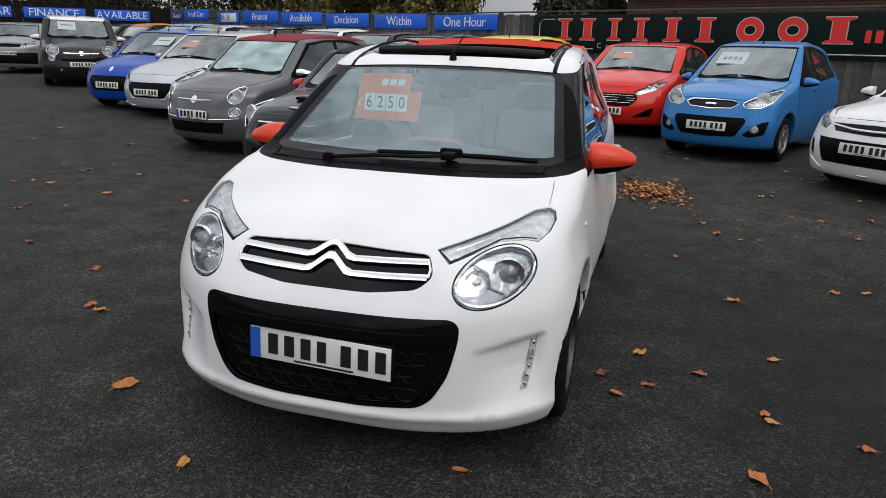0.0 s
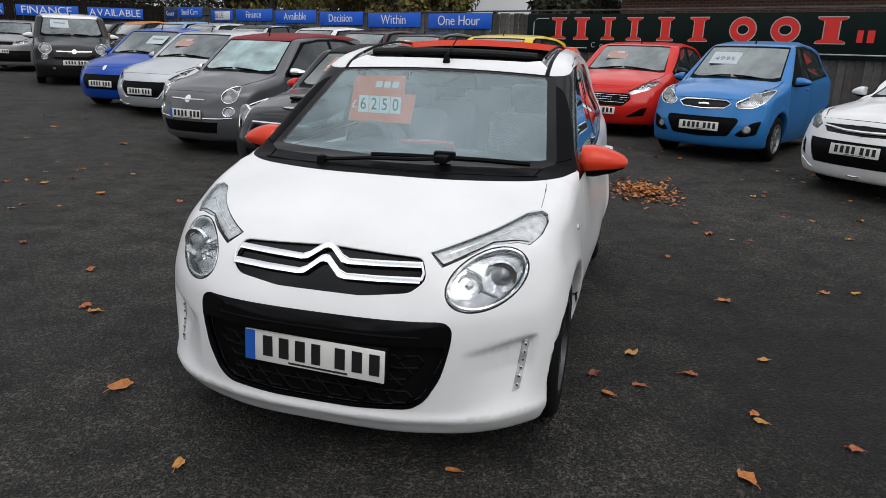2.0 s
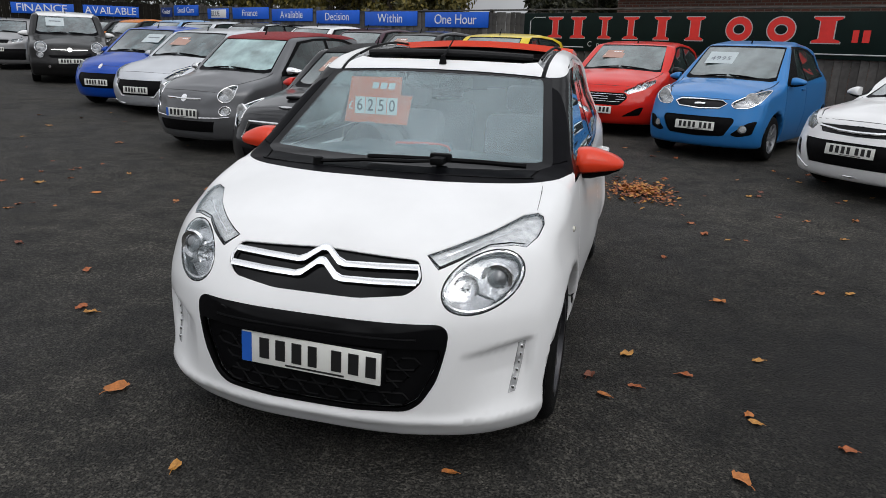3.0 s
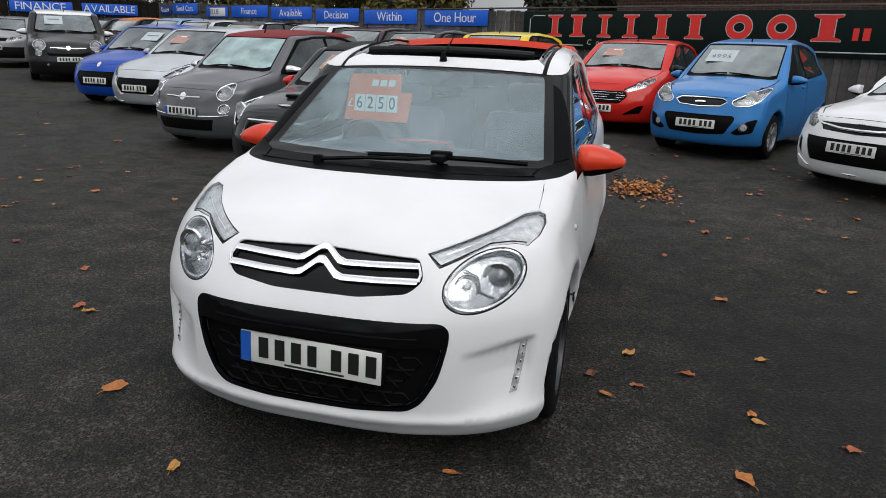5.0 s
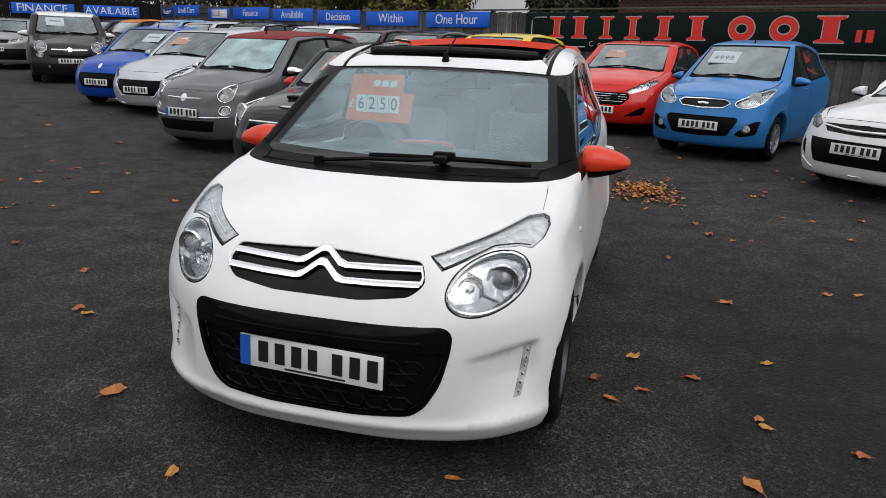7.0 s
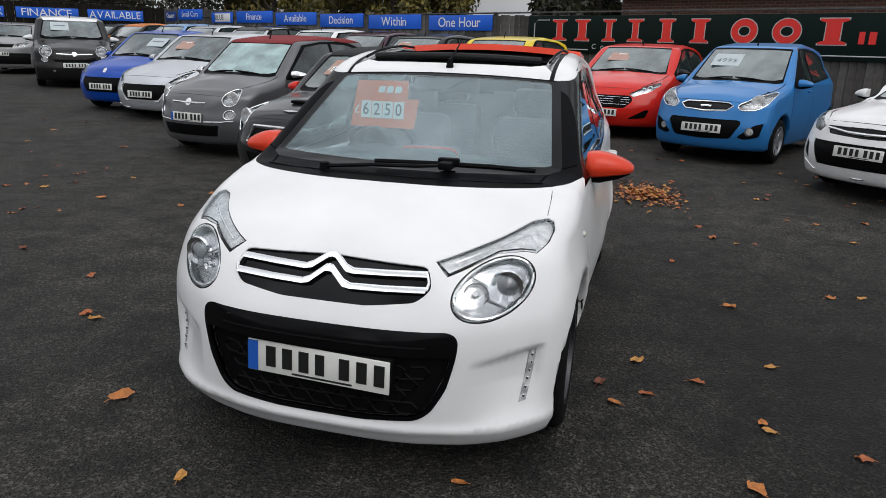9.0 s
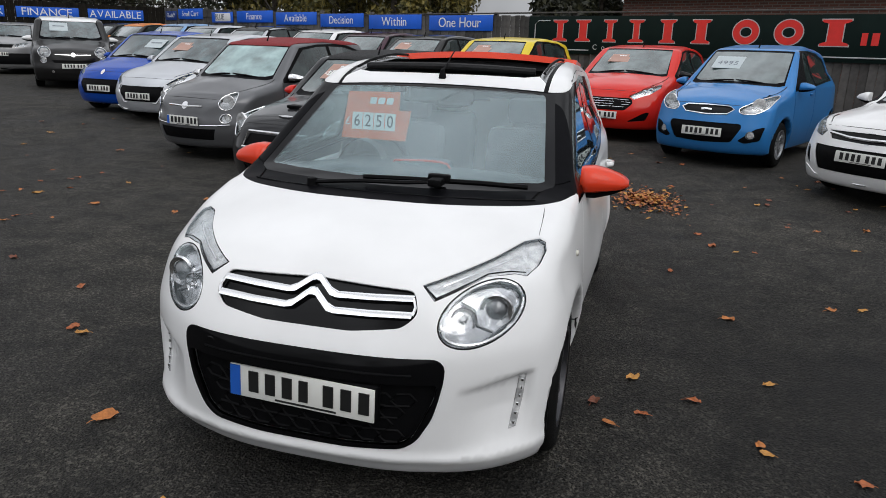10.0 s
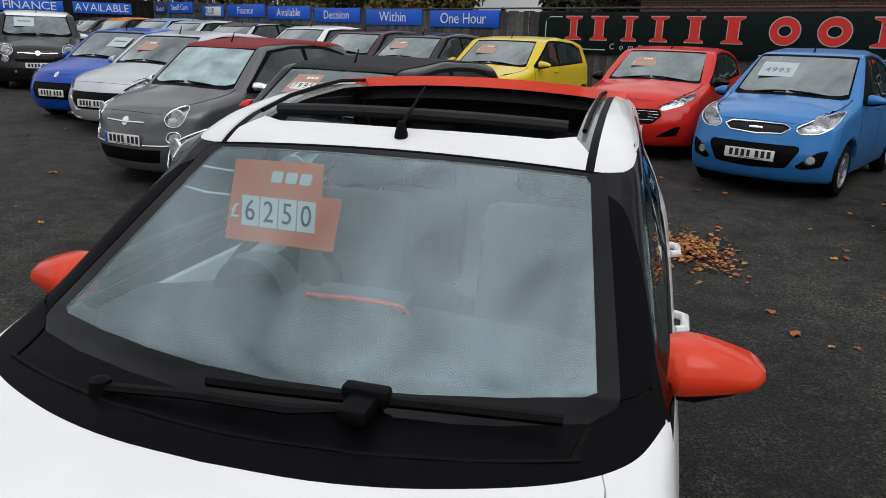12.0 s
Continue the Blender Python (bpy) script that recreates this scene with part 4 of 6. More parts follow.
    for k in range(4):
        y0 = 2.62 + 0.09 * k
        pack.append(tube([(x, y0 - 0.05 * (x / 0.5) ** 2 + 0.05, 1.40 + 0.004 * k - 0.10 * x * x) for x in [-0.50 + 0.05 * q for q in range(21)]], 0.045, 8, squash=0.75))
    roof = part("folded_roof", join(*pack), FABRIC, car, "black folded fabric roof")

    def hood_bar(bm, y0, y1, z0, z1, t, reach=0.545):
        rows = []
        for q in range(25):
            x = -reach + 2 * reach * q / 24
            sag = 0.10 * x * x
            rows.append([bm.verts.new(p) for p in ((x, y0 + 0.10 * x * x, z0 - sag), (x, y0 + 0.02 + 0.10 * x * x, z0 + t - sag), (x, y1, z1 + t - sag), (x, y1, z1 - sag))])
        for a, b in zip(rows, rows[1:]):
            for i in range(4):
                bm.faces.new((a[i], a[(i + 1) % 4], b[(i + 1) % 4], b[i]))
        bm.faces.new(rows[0])
        bm.faces.new(rows[-1])
        return bm

    part("roof_front_edge", hood_bar(bmesh.new(), 2.50, 2.85, 1.442, 1.415, 0.036, 0.565), ORANGE, roof, "orange-red front edge of the folded roof")
    part("roof_lining", hood_bar(bmesh.new(), 2.53, 2.9, 1.39, 1.38, 0.035), FABRIC, roof)
    part("wind_deflector", tube([(x, 1.72 + 0.12 * x * x, 1.405 - 0.06 * x * x) for x in [-0.44 + 0.044 * q for q in range(21)]], 0.022, 8, squash=0.8), FABRIC, car)
    # cabin
    sk.take("body", "cabin_lining", CABIN, car, 0.03, 0, keep=lambda p: 1.0 < p[1] < 3.3 and p[2] > 0.3 and (p[2] < 1.0 or p[1] > 1.9))
    for s in (1, -1):
        sk.take("window_frame", "pillar_trim", CABIN, car, 0.02, 0, keep=lambda p: p[0] * s > 0)
    part("cabin_floor", box_bm(0, 2.1, 0.27, 1.3, 2.3, 0.06, 0.02), CABIN, car)

    def dash(X, Y, Z):
        Zt = 0.955 + 0.035 * np.exp(-((X + 0.29) / 0.17) ** 2) - 0.05 * np.abs(X) ** 2
        return smax(smax(smax(Z - Zt, 0.5 - Z, 0.02), smax(Y - 1.42 + 0.12 * X * X, 0.98 + 0.35 * X * X - Y, 0.04), 0.05), np.abs(X) - 0.66, 0.03)

    d = blob("dashboard", dash, (-0.7, 0.9, 0.45), (0.7, 1.5, 1.05), 0.025, CABIN, car)
    part("instrument_hood", moved(lathe([(0.10, -0.06), (0.105, 0.0), (0.09, 0.05), (0.06, 0.055), (0.001, 0.05)], 24), pose(-0.29, 1.33, 0.965, 0, 0, 90)), CABIN, d)
    part("screen_hood", box_bm(-0.01, 1.36, 0.95, 0.27, 0.12, 0.07, 0.025), CABIN, d)
    part("trim_line", tube([(-0.148, 1.315, 0.955), (-0.135, 1.30, 0.980), (0.0, 1.293, 0.988), (0.09, 1.297, 0.986), (0.12, 1.31, 0.975), (0.132, 1.33, 0.945), (0.135, 1.34, 0.92)], 0.0055, 6), ORANGE, d, "orange-red trim line")
    part("dashboard_vent", box_bm(0.0, 1.38, 0.925, 0.21, 0.08, 0.06, 0.015), BLACK, d)
    steering_wheel(car, -0.31, 1.47, 0.905, 62)
    seats(car, 1.72, 0.35)
    part("door_card", box_bm(-0.66, 1.66, 0.86, 0.03, 0.95, 0.10, 0.012), WHITE, car, "white painted inner door top")
    part("door_card", box_bm(0.69, 1.6, 0.86, 0.03, 0.95, 0.10, 0.012), WHITE, car, "white painted inner door top")
    part("rear_view_mirror", box_bm(0.06, 1.575, 1.26, 0.22, 0.03, 0.07, 0.02), BLACK, car)
    part("sensor_cover", slab_on([(-0.145, 1.528), (0.115, 1.528), (0.08, 1.50), (0.05, 1.455), (0.02, 1.437), (-0.10, 1.425), (-0.145, 1.44)], h, -0.010), BLACK, car, "black sensor cover behind the windscreen")
    for s in (1, -1):
        part("rail_seal", tube([(s * 0.488, y, h(s * 0.50, y) + 0.012) for y in (1.72, 1.9, 2.1, 2.3, 2.5, 2.7, 2.9)], 0.007, 6), MATT, car)
    car.matrix_world = HERO
    return sk


hero_skin = white_city_car()


def price_card(m, w, h, digits, text_colour=INK, board=CARD, label=""):
    """A notched price board with four number tiles."""
    pts = [(-w / 2, -h / 2), (w / 2, -h / 2), (w / 2 + 0.02, h * 0.12), (w * 0.38, h * 0.12), (w * 0.38, h * 0.5), (-w * 0.42, h * 0.47), (-w * 0.45, h * 0.1)]
    b = finish("price_board", slab(pts, 0.004), board)
    tagged(b, label, "price board")
    for k, ch in enumerate(digits):
        x = -w * 0.26 + k * w * 0.172
        t = part("number_tile", moved(slab([(-w * 0.08, -h * 0.18), (w * 0.08, -h * 0.18), (w * 0.08, h * 0.18), (-w * 0.08, h * 0.18)], 0.002), pose(x, -0.003, -h * 0.13)), PAPER, b)
        part("digit", moved(text_bm(ch, h * 0.36, 0.0006, 0.85), pose(x, -0.0045, -h * 0.135)), text_colour, t)
    part("pound_sign", moved(text_bm("£", h * 0.24, 0.0006), pose(-w * 0.41, -0.002, -h * 0.15)), PAPER, b)
    for k in range(3):
        part("name_bar", moved(slab(rounded([(-0.019, -0.016), (0.016, -0.016), (0.022, 0.016), (-0.013, 0.016)], 0.008), 0.001), pose(-0.01 + 0.044 * k, -0.002, h * 0.30)), WHITEINK, b)
    b.matrix_world = m
    return b


price_card(HERO @ pose(-0.305, 1.475, 1.165, -9, 0, -2), 0.34, 0.235, "6250", label="orange price board with white number tiles inside the windscreen")

# ---------------------------------------------------------------- the other cars


def hatch(L=3.7, W=1.66, H=1.48, hood=0.80, cowl=(0.95, 1.0), head=(1.62, 1.40), wheels=(0.78, 3.15, 0.29), nose_lean=0.10, bow=(0.55, 2.7), tail_lean=0.22, belt=(0.92, 1.02), **more):
    """A small hatchback's outline from a few sizes."""
    c = dict(
        L=L, W=W, head=head[0], wheels=wheels, bow=bow,
        top=[(0.0, hood - 0.20), (0.12, hood - 0.05), (0.22, hood + 0.01), (0.5 * (0.2 + cowl[0]), 0.5 * (hood + cowl[1]) + 0.02), cowl, head, (head[0] + 0.25, H - 0.035), (0.62 * L, H), (0.80 * L, H - 0.04), (0.92 * L, H - 0.11), (0.97 * L, H - 0.45), (L, 0.65)],
        plan=[(0.0, W / 2 - 0.06), (0.4, W / 2 - 0.03), (1.0, W / 2 - 0.005), (0.55 * L, W / 2), (0.85 * L, W / 2 - 0.02), (L, W / 2 - 0.07)],
        nose=[(0.15, 0.10), (0.25, 0.04), (0.38, 0.0), (0.50, 0.0), (0.60, 0.02 + 0.2 * nose_lean), (hood - 0.08, nose_lean), (hood, nose_lean + 0.08), (hood + 0.08, nose_lean + 0.26), (hood + 0.15, nose_lean + 0.32), (2.0, nose_lean + 0.36)],
        tail=[(0.2, L - 0.1), (0.4, L - 0.02), (0.6, L), (0.9, L - 0.04), (H - 0.1, L - tail_lean), (H, L - tail_lean - 0.08)],
        belt=[(0.0, belt[0] - 0.06), (1.1, belt[0]), (0.6 * L, 0.5 * (belt[0] + belt[1])), (L, belt[1])],
        crown=0.13, sweep=0.12, tumble=0.34, floor=0.18, roof_taper=0.05)
    c.update(more)
    return c


def parked_car(spec, colour, label, m, lamps=(), marks=(), roof=None, caps=None, doors=2, rim="alloy", plate=0.46, price=None, blue=True, chrome=(), card_side=-1, quality=0.042, plate_y=None, glass=None, mirror=0.9):
    """A parked hatchback: skin, glass, lamps, grille openings, wheels, mirrors and plate.
    lamps, marks: (region, outlines seen from the front, material, mirrored)."""
    L, W = spec["L"], spec["W"]
    f = car_field(spec)
    sk = Shell(f, (-W / 2 - 0.06, -0.08, 0.1), (W / 2 + 0.06, L + 0.08, max(p[1] for p in spec["top"]) + 0.08), quality)
    (cy, cz), (hy, hz) = [(y, z) for y, z in spec["top"]][4:6]
    H = max(p[1] for p in spec["top"])
    half = W / 2
    g = half / 0.80
    wide = lambda x: x * g
    s_half = [(0, cy + 0.015), (wide(0.3), cy + 0.035), (wide(0.52), cy + 0.10), (wide(0.60), cy + 0.15), (wide(0.53), hy - 0.045), (0, hy - 0.055)]
    e_half = [(0, cy - 0.06), (wide(0.3), cy - 0.04), (wide(0.56), cy + 0.04), (wide(0.63), cy + 0.10), (wide(0.62), cy + 0.16), (wide(0.548), hy - 0.005), (0, hy - 0.022)]
    above = lambda mm, n: mm.z > cz - 0.12
    sk.cut_halves("surround", e_half, "top", above)
    sk.cut_halves("windscreen", s_half, "top", above, ["surround"])
    flank = lambda mm, n: abs(n.x) > 0.2
    glazed = lambda mm, n: abs(mm.x) > 0.56 * half and abs(n.x) > 0.03
    b = shape_table(spec["belt"], sigma=0.1)
    yb, ye = 0.62 * L if doors == 2 else 0.56 * L, 0.86 * L
    ztop = H - 0.105
    zb = lambda y: float(b(y)) + 0.03
    a0, a1 = cy + 0.20, hy + 0.07
    sk.cut("window_frame", [(a0 - 0.05, zb(a0) - 0.025), (a0 - 0.03, zb(a0) + 0.02), (a1 - 0.03, ztop - 0.01), (yb - 0.25, ztop + 0.028), (yb + 0.2, ztop + 0.028), (0.77 * L, ztop), (ye, ztop - 0.09), (ye + 0.07, zb(ye) + 0.07), (ye + 0.02, zb(ye) - 0.025), (yb, zb(yb) - 0.03)], "side", glazed, ["body", "surround"], True)
    sk.cut("front_window", [(a0 + 0.04, zb(a0)), (a0 + 0.06, zb(a0) + 0.05), (a1 + 0.03, ztop - 0.035), (yb - 0.25, ztop), (yb - 0.03, ztop), (yb, zb(yb))], "side", glazed, ["window_frame"], True)
    sk.cut("rear_window", [(yb + 0.06, zb(yb)), (yb + 0.04, ztop), (0.74 * L, ztop - 0.02), (ye - 0.05, ztop - 0.10), (ye + 0.03, zb(ye) + 0.06), (ye - 0.02, zb(ye))], "side", glazed, ["window_frame"], True)
    for region, outlines, material, both in list(lamps) + list(marks):
        for o in outlines:
            sk.cut(region, o, "front", facing, ["body"] + [q[0] for q in marks if q[0] != region], both)
    if roof is not None:
        rh = [(0, hy - 0.06), (wide(0.54), hy - 0.03), (wide(0.60), hy + 0.3), (wide(0.58), 0.8 * L), (wide(0.52), 0.93 * L), (0, 0.955 * L)]
        sk.cut_halves("roof", rh, "top", lambda mm, n: mm.z > H - 0.16, ["body", "surround"])
    up = lambda mm, n: n.z > 0.25 and mm.z > spec["nose"][5][0] - 0.05
    hoodline = [(wide(0.50), 0.30), (wide(0.60), 0.50), (wide(0.64), 0.75), (wide(0.66), cy + 0.10)]
    sk.seam("shut_line", hoodline, "top", 0.012, up, ("body",), True)
    sk.seam("shut_line", [(a0 - 0.06, zb(a0) - 0.02), (a0 - 0.08, 0.6), (a0 - 0.02, 0.3)], "side", 0.010, flank, ("body",), True)
    sk.seam("shut_line", [(yb + 0.03, zb(yb)), (yb + 0.02, 0.6), (yb - 0.06, 0.3)], "side", 0.010, flank, ("body",), True)
    sk.ready()
    car = tagged(new("car"), label, "car", "cars on the forecourt")
    front_line = [(-wide(0.50), spec["nose"][5][0] + 0.015), (0, spec["nose"][5][0] + 0.03), (wide(0.50), spec["nose"][5][0] + 0.015)]
    hood = lambda p: p[2] > spec["nose"][5][0] and 0.15 < p[1] < cy + 0.2 and abs(p[0]) < wide(0.45 + 0.2 * min(1, p[1] / 0.8))
    fore = lambda z: float(np.interp(z, (0.3, 0.6, 0.95), (a0 - 0.02, a0 - 0.08, a0 - 0.06)))
    aft = lambda z: float(np.interp(z, (0.3, 0.6, 0.95), (yb - 0.06, yb + 0.02, yb + 0.03)))
    door = lambda p: fore(p[2]) < p[1] < aft(p[2]) and 0.3 < p[2] < zb(p[1]) and abs(p[0]) > 0.3
    sk.take("body", "bonnet", colour, car, keep=hood)
    sk.take("body", "body", colour, car, keep=lambda p: not hood(p) and not door(p))
    for s in (1, -1):
        side = lambda p: p[0] * s > 0
        d = sk.take("body", "door", colour, car, keep=lambda p: side(p) and door(p) and not hood(p))
        hy2 = yb - 0.16
        part("door_handle", box_bm(s * (sk.width(hy2, zb(hy2) - 0.12) + 0.008), hy2, zb(hy2) - 0.12, 0.03, 0.16, 0.03, 0.01), colour, d)
        sk.take("window_frame", "window_frame", MATT, car, 0.002, keep=side)
        sk.take("front_window", "side_window", DARKGLASS, car, 0.006, keep=side)
        sk.take("rear_window", "side_window", DARKGLASS, car, 0.006, keep=side)
        w1, w2, wr = spec["wheels"]
        wheel(car, half - 0.035, w1, wr, s, rim)
        wheel(car, half - 0.035, w2, wr, s, rim)
        arch_liner(car, half - 0.07, w1, wr, s)
        arch_liner(car, half - 0.07, w2, wr, s)
        door_mirror(car, sk.width(a0 + 0.1, zb(a0) - 0.02) + 0.01, a0 + 0.08, zb(a0) + 0.045, s, caps or colour, mirror)
        for region, outlines, material, both in lamps:
            lamp = sk.take(region, "headlight" if region.startswith("head") else "lamp", LENS, car, -0.002, keep=side, single=True)
            if lamp is not None:
                sk.take(region, "lamp_bowl", material, lamp, 0.03, keep=side, single=True)
                ox = sum(p[0] for p in outlines[0]) / len(outlines[0])
                oz = sum(p[1] for p in outlines[0]) / len(outlines[0])
                rr = 0.42 * (max(p[1] for p in outlines[0]) - min(p[1] for p in outlines[0]))
                if len(outlines[0]) > 17:
                    part("bezel", tube([(s * x, sk.depth(x, z) - 0.003, z) for x, z in outlines[0]], 0.006, 6, True), CHROME, lamp)
                oy = sk.depth(ox, oz)
                for dx, k in (((-0.04, 0.5), (0.04, 0.65)) if len(outlines[0]) < 9 else ((0.0, 1.2),)):
                    part("reflector", moved(lathe([(0.001, 0.004), (rr * k * 0.45, -0.004), (rr * k * 0.75, 0.0), (rr * k * 0.78, 0.02)], 16), pose(s * (ox + dx), sk.depth(ox + dx, oz + 0.2 * dx) + (0.022 if len(outlines[0]) > 8 else 0.05), oz + 0.2 * dx, 0, 0, 90 + s * 14)), LED if len(outlines[0]) > 8 else CHROME, lamp)
    for region, outlines, material, both in marks:
        sk.take_each(region, region, material, car, 0.008 if material in (MATT, BLACK) else -0.006, 0.01)
    for pts, r in chrome:
        part("chrome_strip", tube([(x, sk.depth(x, z) - 0.008, z) for x, z in pts], r, 6), CHROME, car)
    sk.take("surround", "windscreen_surround", TRIM, car, 0.001)
    sk.take("windscreen", "windscreen", glass or BACKGLASS, car, 0.003)
    sk.take_each("shut_line", "shut_line", SEAM, car, 0.006)
    if roof is not None:
        sk.take("roof", "roof", roof, car, -0.006, 0.01)
    if plate is not None:
        number_plate(car, (sk.depth(0.2, plate) if plate_y is None else plate_y) - 0.022, plate, blue, -4)
    h = lambda x, y: sk.height(x, y)
    for x0, x1 in ((-0.52, -0.02), (0.0, 0.5)):
        part("wiper", tube([(wide(x0 + (x1 - x0) * k / 4), cy + 0.02 + 0.06 * ((x0 + (x1 - x0) * k / 4) / 0.5) ** 2 + 0.04 * (k == 0), h(wide(x0 + (x1 - x0) * k / 4), cy + 0.03) + 0.012) for k in range(5)], 0.011, 5), MATT, car)
    part("bonnet_gap", tube([(x, sk.depth(x, z) + 0.001, z) for x, z in [(front_line[0][0] * (1 - k / 5), front_line[0][1] + (front_line[1][1] - front_line[0][1]) * (1 - (1 - k / 5) ** 2)) for k in range(11)]], 0.0045, 5), SEAM, car)
    part("aerial", tube([(0, hy + 0.15, h(0, hy + 0.15) - 0.005), (0, hy + 0.22, h(0, hy + 0.2) + 0.12)], [0.012, 0.004], 6), MATT, car)
    car.matrix_world = m
    if price:
        kind, words = price
        yc = 0.5 * (cy + hy) + 0.06
        z = sk.height(card_side * 0.25, yc)
        lean = -90 + math.degrees(math.atan2(hz - cz, hy - cy))
        mm = m @ Matrix.Translation((card_side * 0.25, yc - 0.004, z + 0.004)) @ pose(0, 0, 0, lean, 0, 0)
        if kind == "orange":
            price_card(mm, 0.36, 0.27, words, board=VEILED, label="orange price board with white tiles on the windscreen")
        else:
            b2 = finish("price_card", slab([(-0.2, -0.14), (0.2, -0.14), (0.2, 0.14), (-0.2, 0.14)], 0.004), PALECARD)
            tagged(b2, "pale card with a price on the windscreen", "price card")
            if words:
                for k, ch in enumerate(words):
                    part("figure", moved(text_bm(ch, 0.13, 0.0006), pose(0.075 * (k - 1.5), -0.002, -0.02)), mat_ink_grey, b2)
            else:
                part("print_bar", box_bm(0, -0.002, 0.02, 0.26, 0.002, 0.03), mat_ink_grey, b2)
            b2.matrix_world = mm
    return sk, car


# opaque panes: reflected sky and the dim cabin are put into their colours
DARKGLASS = mat("dark_car_glass", (0.030, 0.042, 0.042), 0.04, vary=0.6, scale=3, spec=0.7)
BACKGLASS = mat("far_windscreen_glass", (0.080, 0.11, 0.11), 0.03, vary=0.5, scale=3.5, coat=1.0, spec=0.9)
# darker, patchy base colour stands for trees reflected in see-through glass
MOTTLED = mat("mottled_far_windscreen", (0.055, 0.080, 0.085), 0.03, vary=0.8, scale=4.5, coat=1.0, spec=0.9)
MISTED = mat("misted_windscreen_glass", (0.28, 0.40, 0.40), 0.12, vary=0.55, scale=3.0, bump=0.2, bump_scale=160, coat=0.8, spec=0.6)
# card white greyed to stand for the reflection lying over it
PALECARD = mat("pale_card", (0.46, 0.52, 0.54), 0.5, vary=0.05)
mat_ink_grey = mat("grey_ink", (0.15, 0.17, 0.2), 0.5, vary=0.05)

# ---------------------------------------------------------------- ground
def rise(x, y):
    """The forecourt climbs gently towards the fence and the far corner."""
    q, p = 0.595 * x + 0.804 * y, -0.804 * x + 0.595 * y
    s = min(1.0, max(0.0, (q - 5) / 6.0))
    row = 0.026 * min(13.0, max(0.0, p - 7)) * min(1.0, max(0.0, (q - 3) / 1.5))
    return max(s * (0.06 + 0.021 * min(22.0, max(-2.0, p))), row)


def fence_base(x, y):
    return 0.02 * max(0.0, y - 7) + 0.02 * max(0.0, -x - 4) * min(1, max(0, (y - 7) / 4))


bm = bmesh.new()
G = [-400, -150, -60] + [-40 + k for k in range(81)] + [60, 150, 400]
grid = [[bm.verts.new((x, y, rise(max(-30, min(x, 30)), min(y, 30)))) for x in G] for y in G]
for a, b in zip(grid, grid[1:]):
    for i in range(len(G) - 1):
        bm.faces.new((a[i], a[i + 1], b[i + 1], b[i]))


def asphalt():
    m = mat("asphalt", (0.04, 0.04, 0.041), 0.7, vary=0.3, scale=0.9, bump=0.0)
    n, l = m.node_tree.nodes, m.node_tree.links
    p = n["Principled BSDF"]
    p.inputs["Specular IOR Level"].default_value = 0.22
    tc = n.new("ShaderNodeTexCoord")
    chips = n.new("ShaderNodeTexVoronoi")
    chips.inputs["Scale"].default_value = 90
    l.new(tc.outputs["Object"], chips.inputs["Vector"])
    fine = n.new("ShaderNodeTexNoise")
    fine.inputs["Scale"].default_value, fine.inputs["Detail"].default_value = 125, 6
    l.new(tc.outputs["Object"], fine.inputs["Vector"])
    big = n.new("ShaderNodeTexNoise")
    big.inputs["Scale"].default_value, big.inputs["Detail"].default_value = 0.5, 9
    big.inputs["Roughness"].default_value = 0.62
    l.new(tc.outputs["Object"], big.inputs["Vector"])
    r = n.new("ShaderNodeValToRGB")
    r.color_ramp.elements[0].position, r.color_ramp.elements[1].position = 0.38, 0.72
    r.color_ramp.elements[0].color, r.color_ramp.elements[1].color = (0.004, 0.004, 0.0038, 1), (0.074, 0.071, 0.065, 1)
    l.new(fine.outputs["Fac"], r.inputs["Fac"])
    r2 = n.new("ShaderNodeValToRGB")
    r2.color_ramp.elements[0].position, r2.color_ramp.elements[1].position = 0.35, 0.65
    r2.color_ramp.elements[0].color, r2.color_ramp.elements[1].color = (0.55, 0.55, 0.56, 1), (1.25, 1.25, 1.22, 1)
    l.new(big.outputs["Fac"], r2.inputs["Fac"])
    worn = n.new("ShaderNodeTexNoise")
    worn.inputs["Scale"].default_value, worn.inputs["Detail"].default_value, worn.inputs["Distortion"].default_value = 3.2, 8, 0.5
    worn.inputs["Roughness"].default_value = 0.7
    l.new(tc.outputs["Object"], worn.inputs["Vector"])
    r3 = n.new("ShaderNodeValToRGB")
    r3.color_ramp.elements[0].position, r3.color_ramp.elements[1].position = 0.36, 0.66
    r3.color_ramp.elements[0].color, r3.color_ramp.elements[1].color = (0.5, 0.5, 0.5, 1), (1.4, 1.36, 1.30, 1)
    l.new(worn.outputs["Fac"], r3.inputs["Fac"])
    grit = n.new("ShaderNodeTexVoronoi")
    grit.inputs["Scale"].default_value = 95
    l.new(tc.outputs["Object"], grit.inputs["Vector"])
    r4 = n.new("ShaderNodeValToRGB")
    r4.color_ramp.elements[0].position, r4.color_ramp.elements[1].position = 0.62, 0.97
    r4.color_ramp.elements[0].color, r4.color_ramp.elements[1].color = (0, 0, 0, 1), (0.065, 0.062, 0.056, 1)
    sepg = n.new("ShaderNodeSeparateColor")
    l.new(grit.outputs["Color"], sepg.inputs[0])
    l.new(sepg.outputs[0], r4.inputs["Fac"])
    addc = n.new("ShaderNodeMix")
    addc.data_type, addc.blend_type = "RGBA", "ADD"
    addc.inputs["Factor"].default_value = 1.0
    l.new(r.outputs[0], addc.inputs["A"])
    l.new(r4.outputs[0], addc.inputs["B"])
    mw = n.new("ShaderNodeMix")
    mw.data_type, mw.blend_type = "RGBA", "MULTIPLY"
    mw.inputs["Factor"].default_value = 1.0
    l.new(addc.outputs["Result"], mw.inputs["A"])
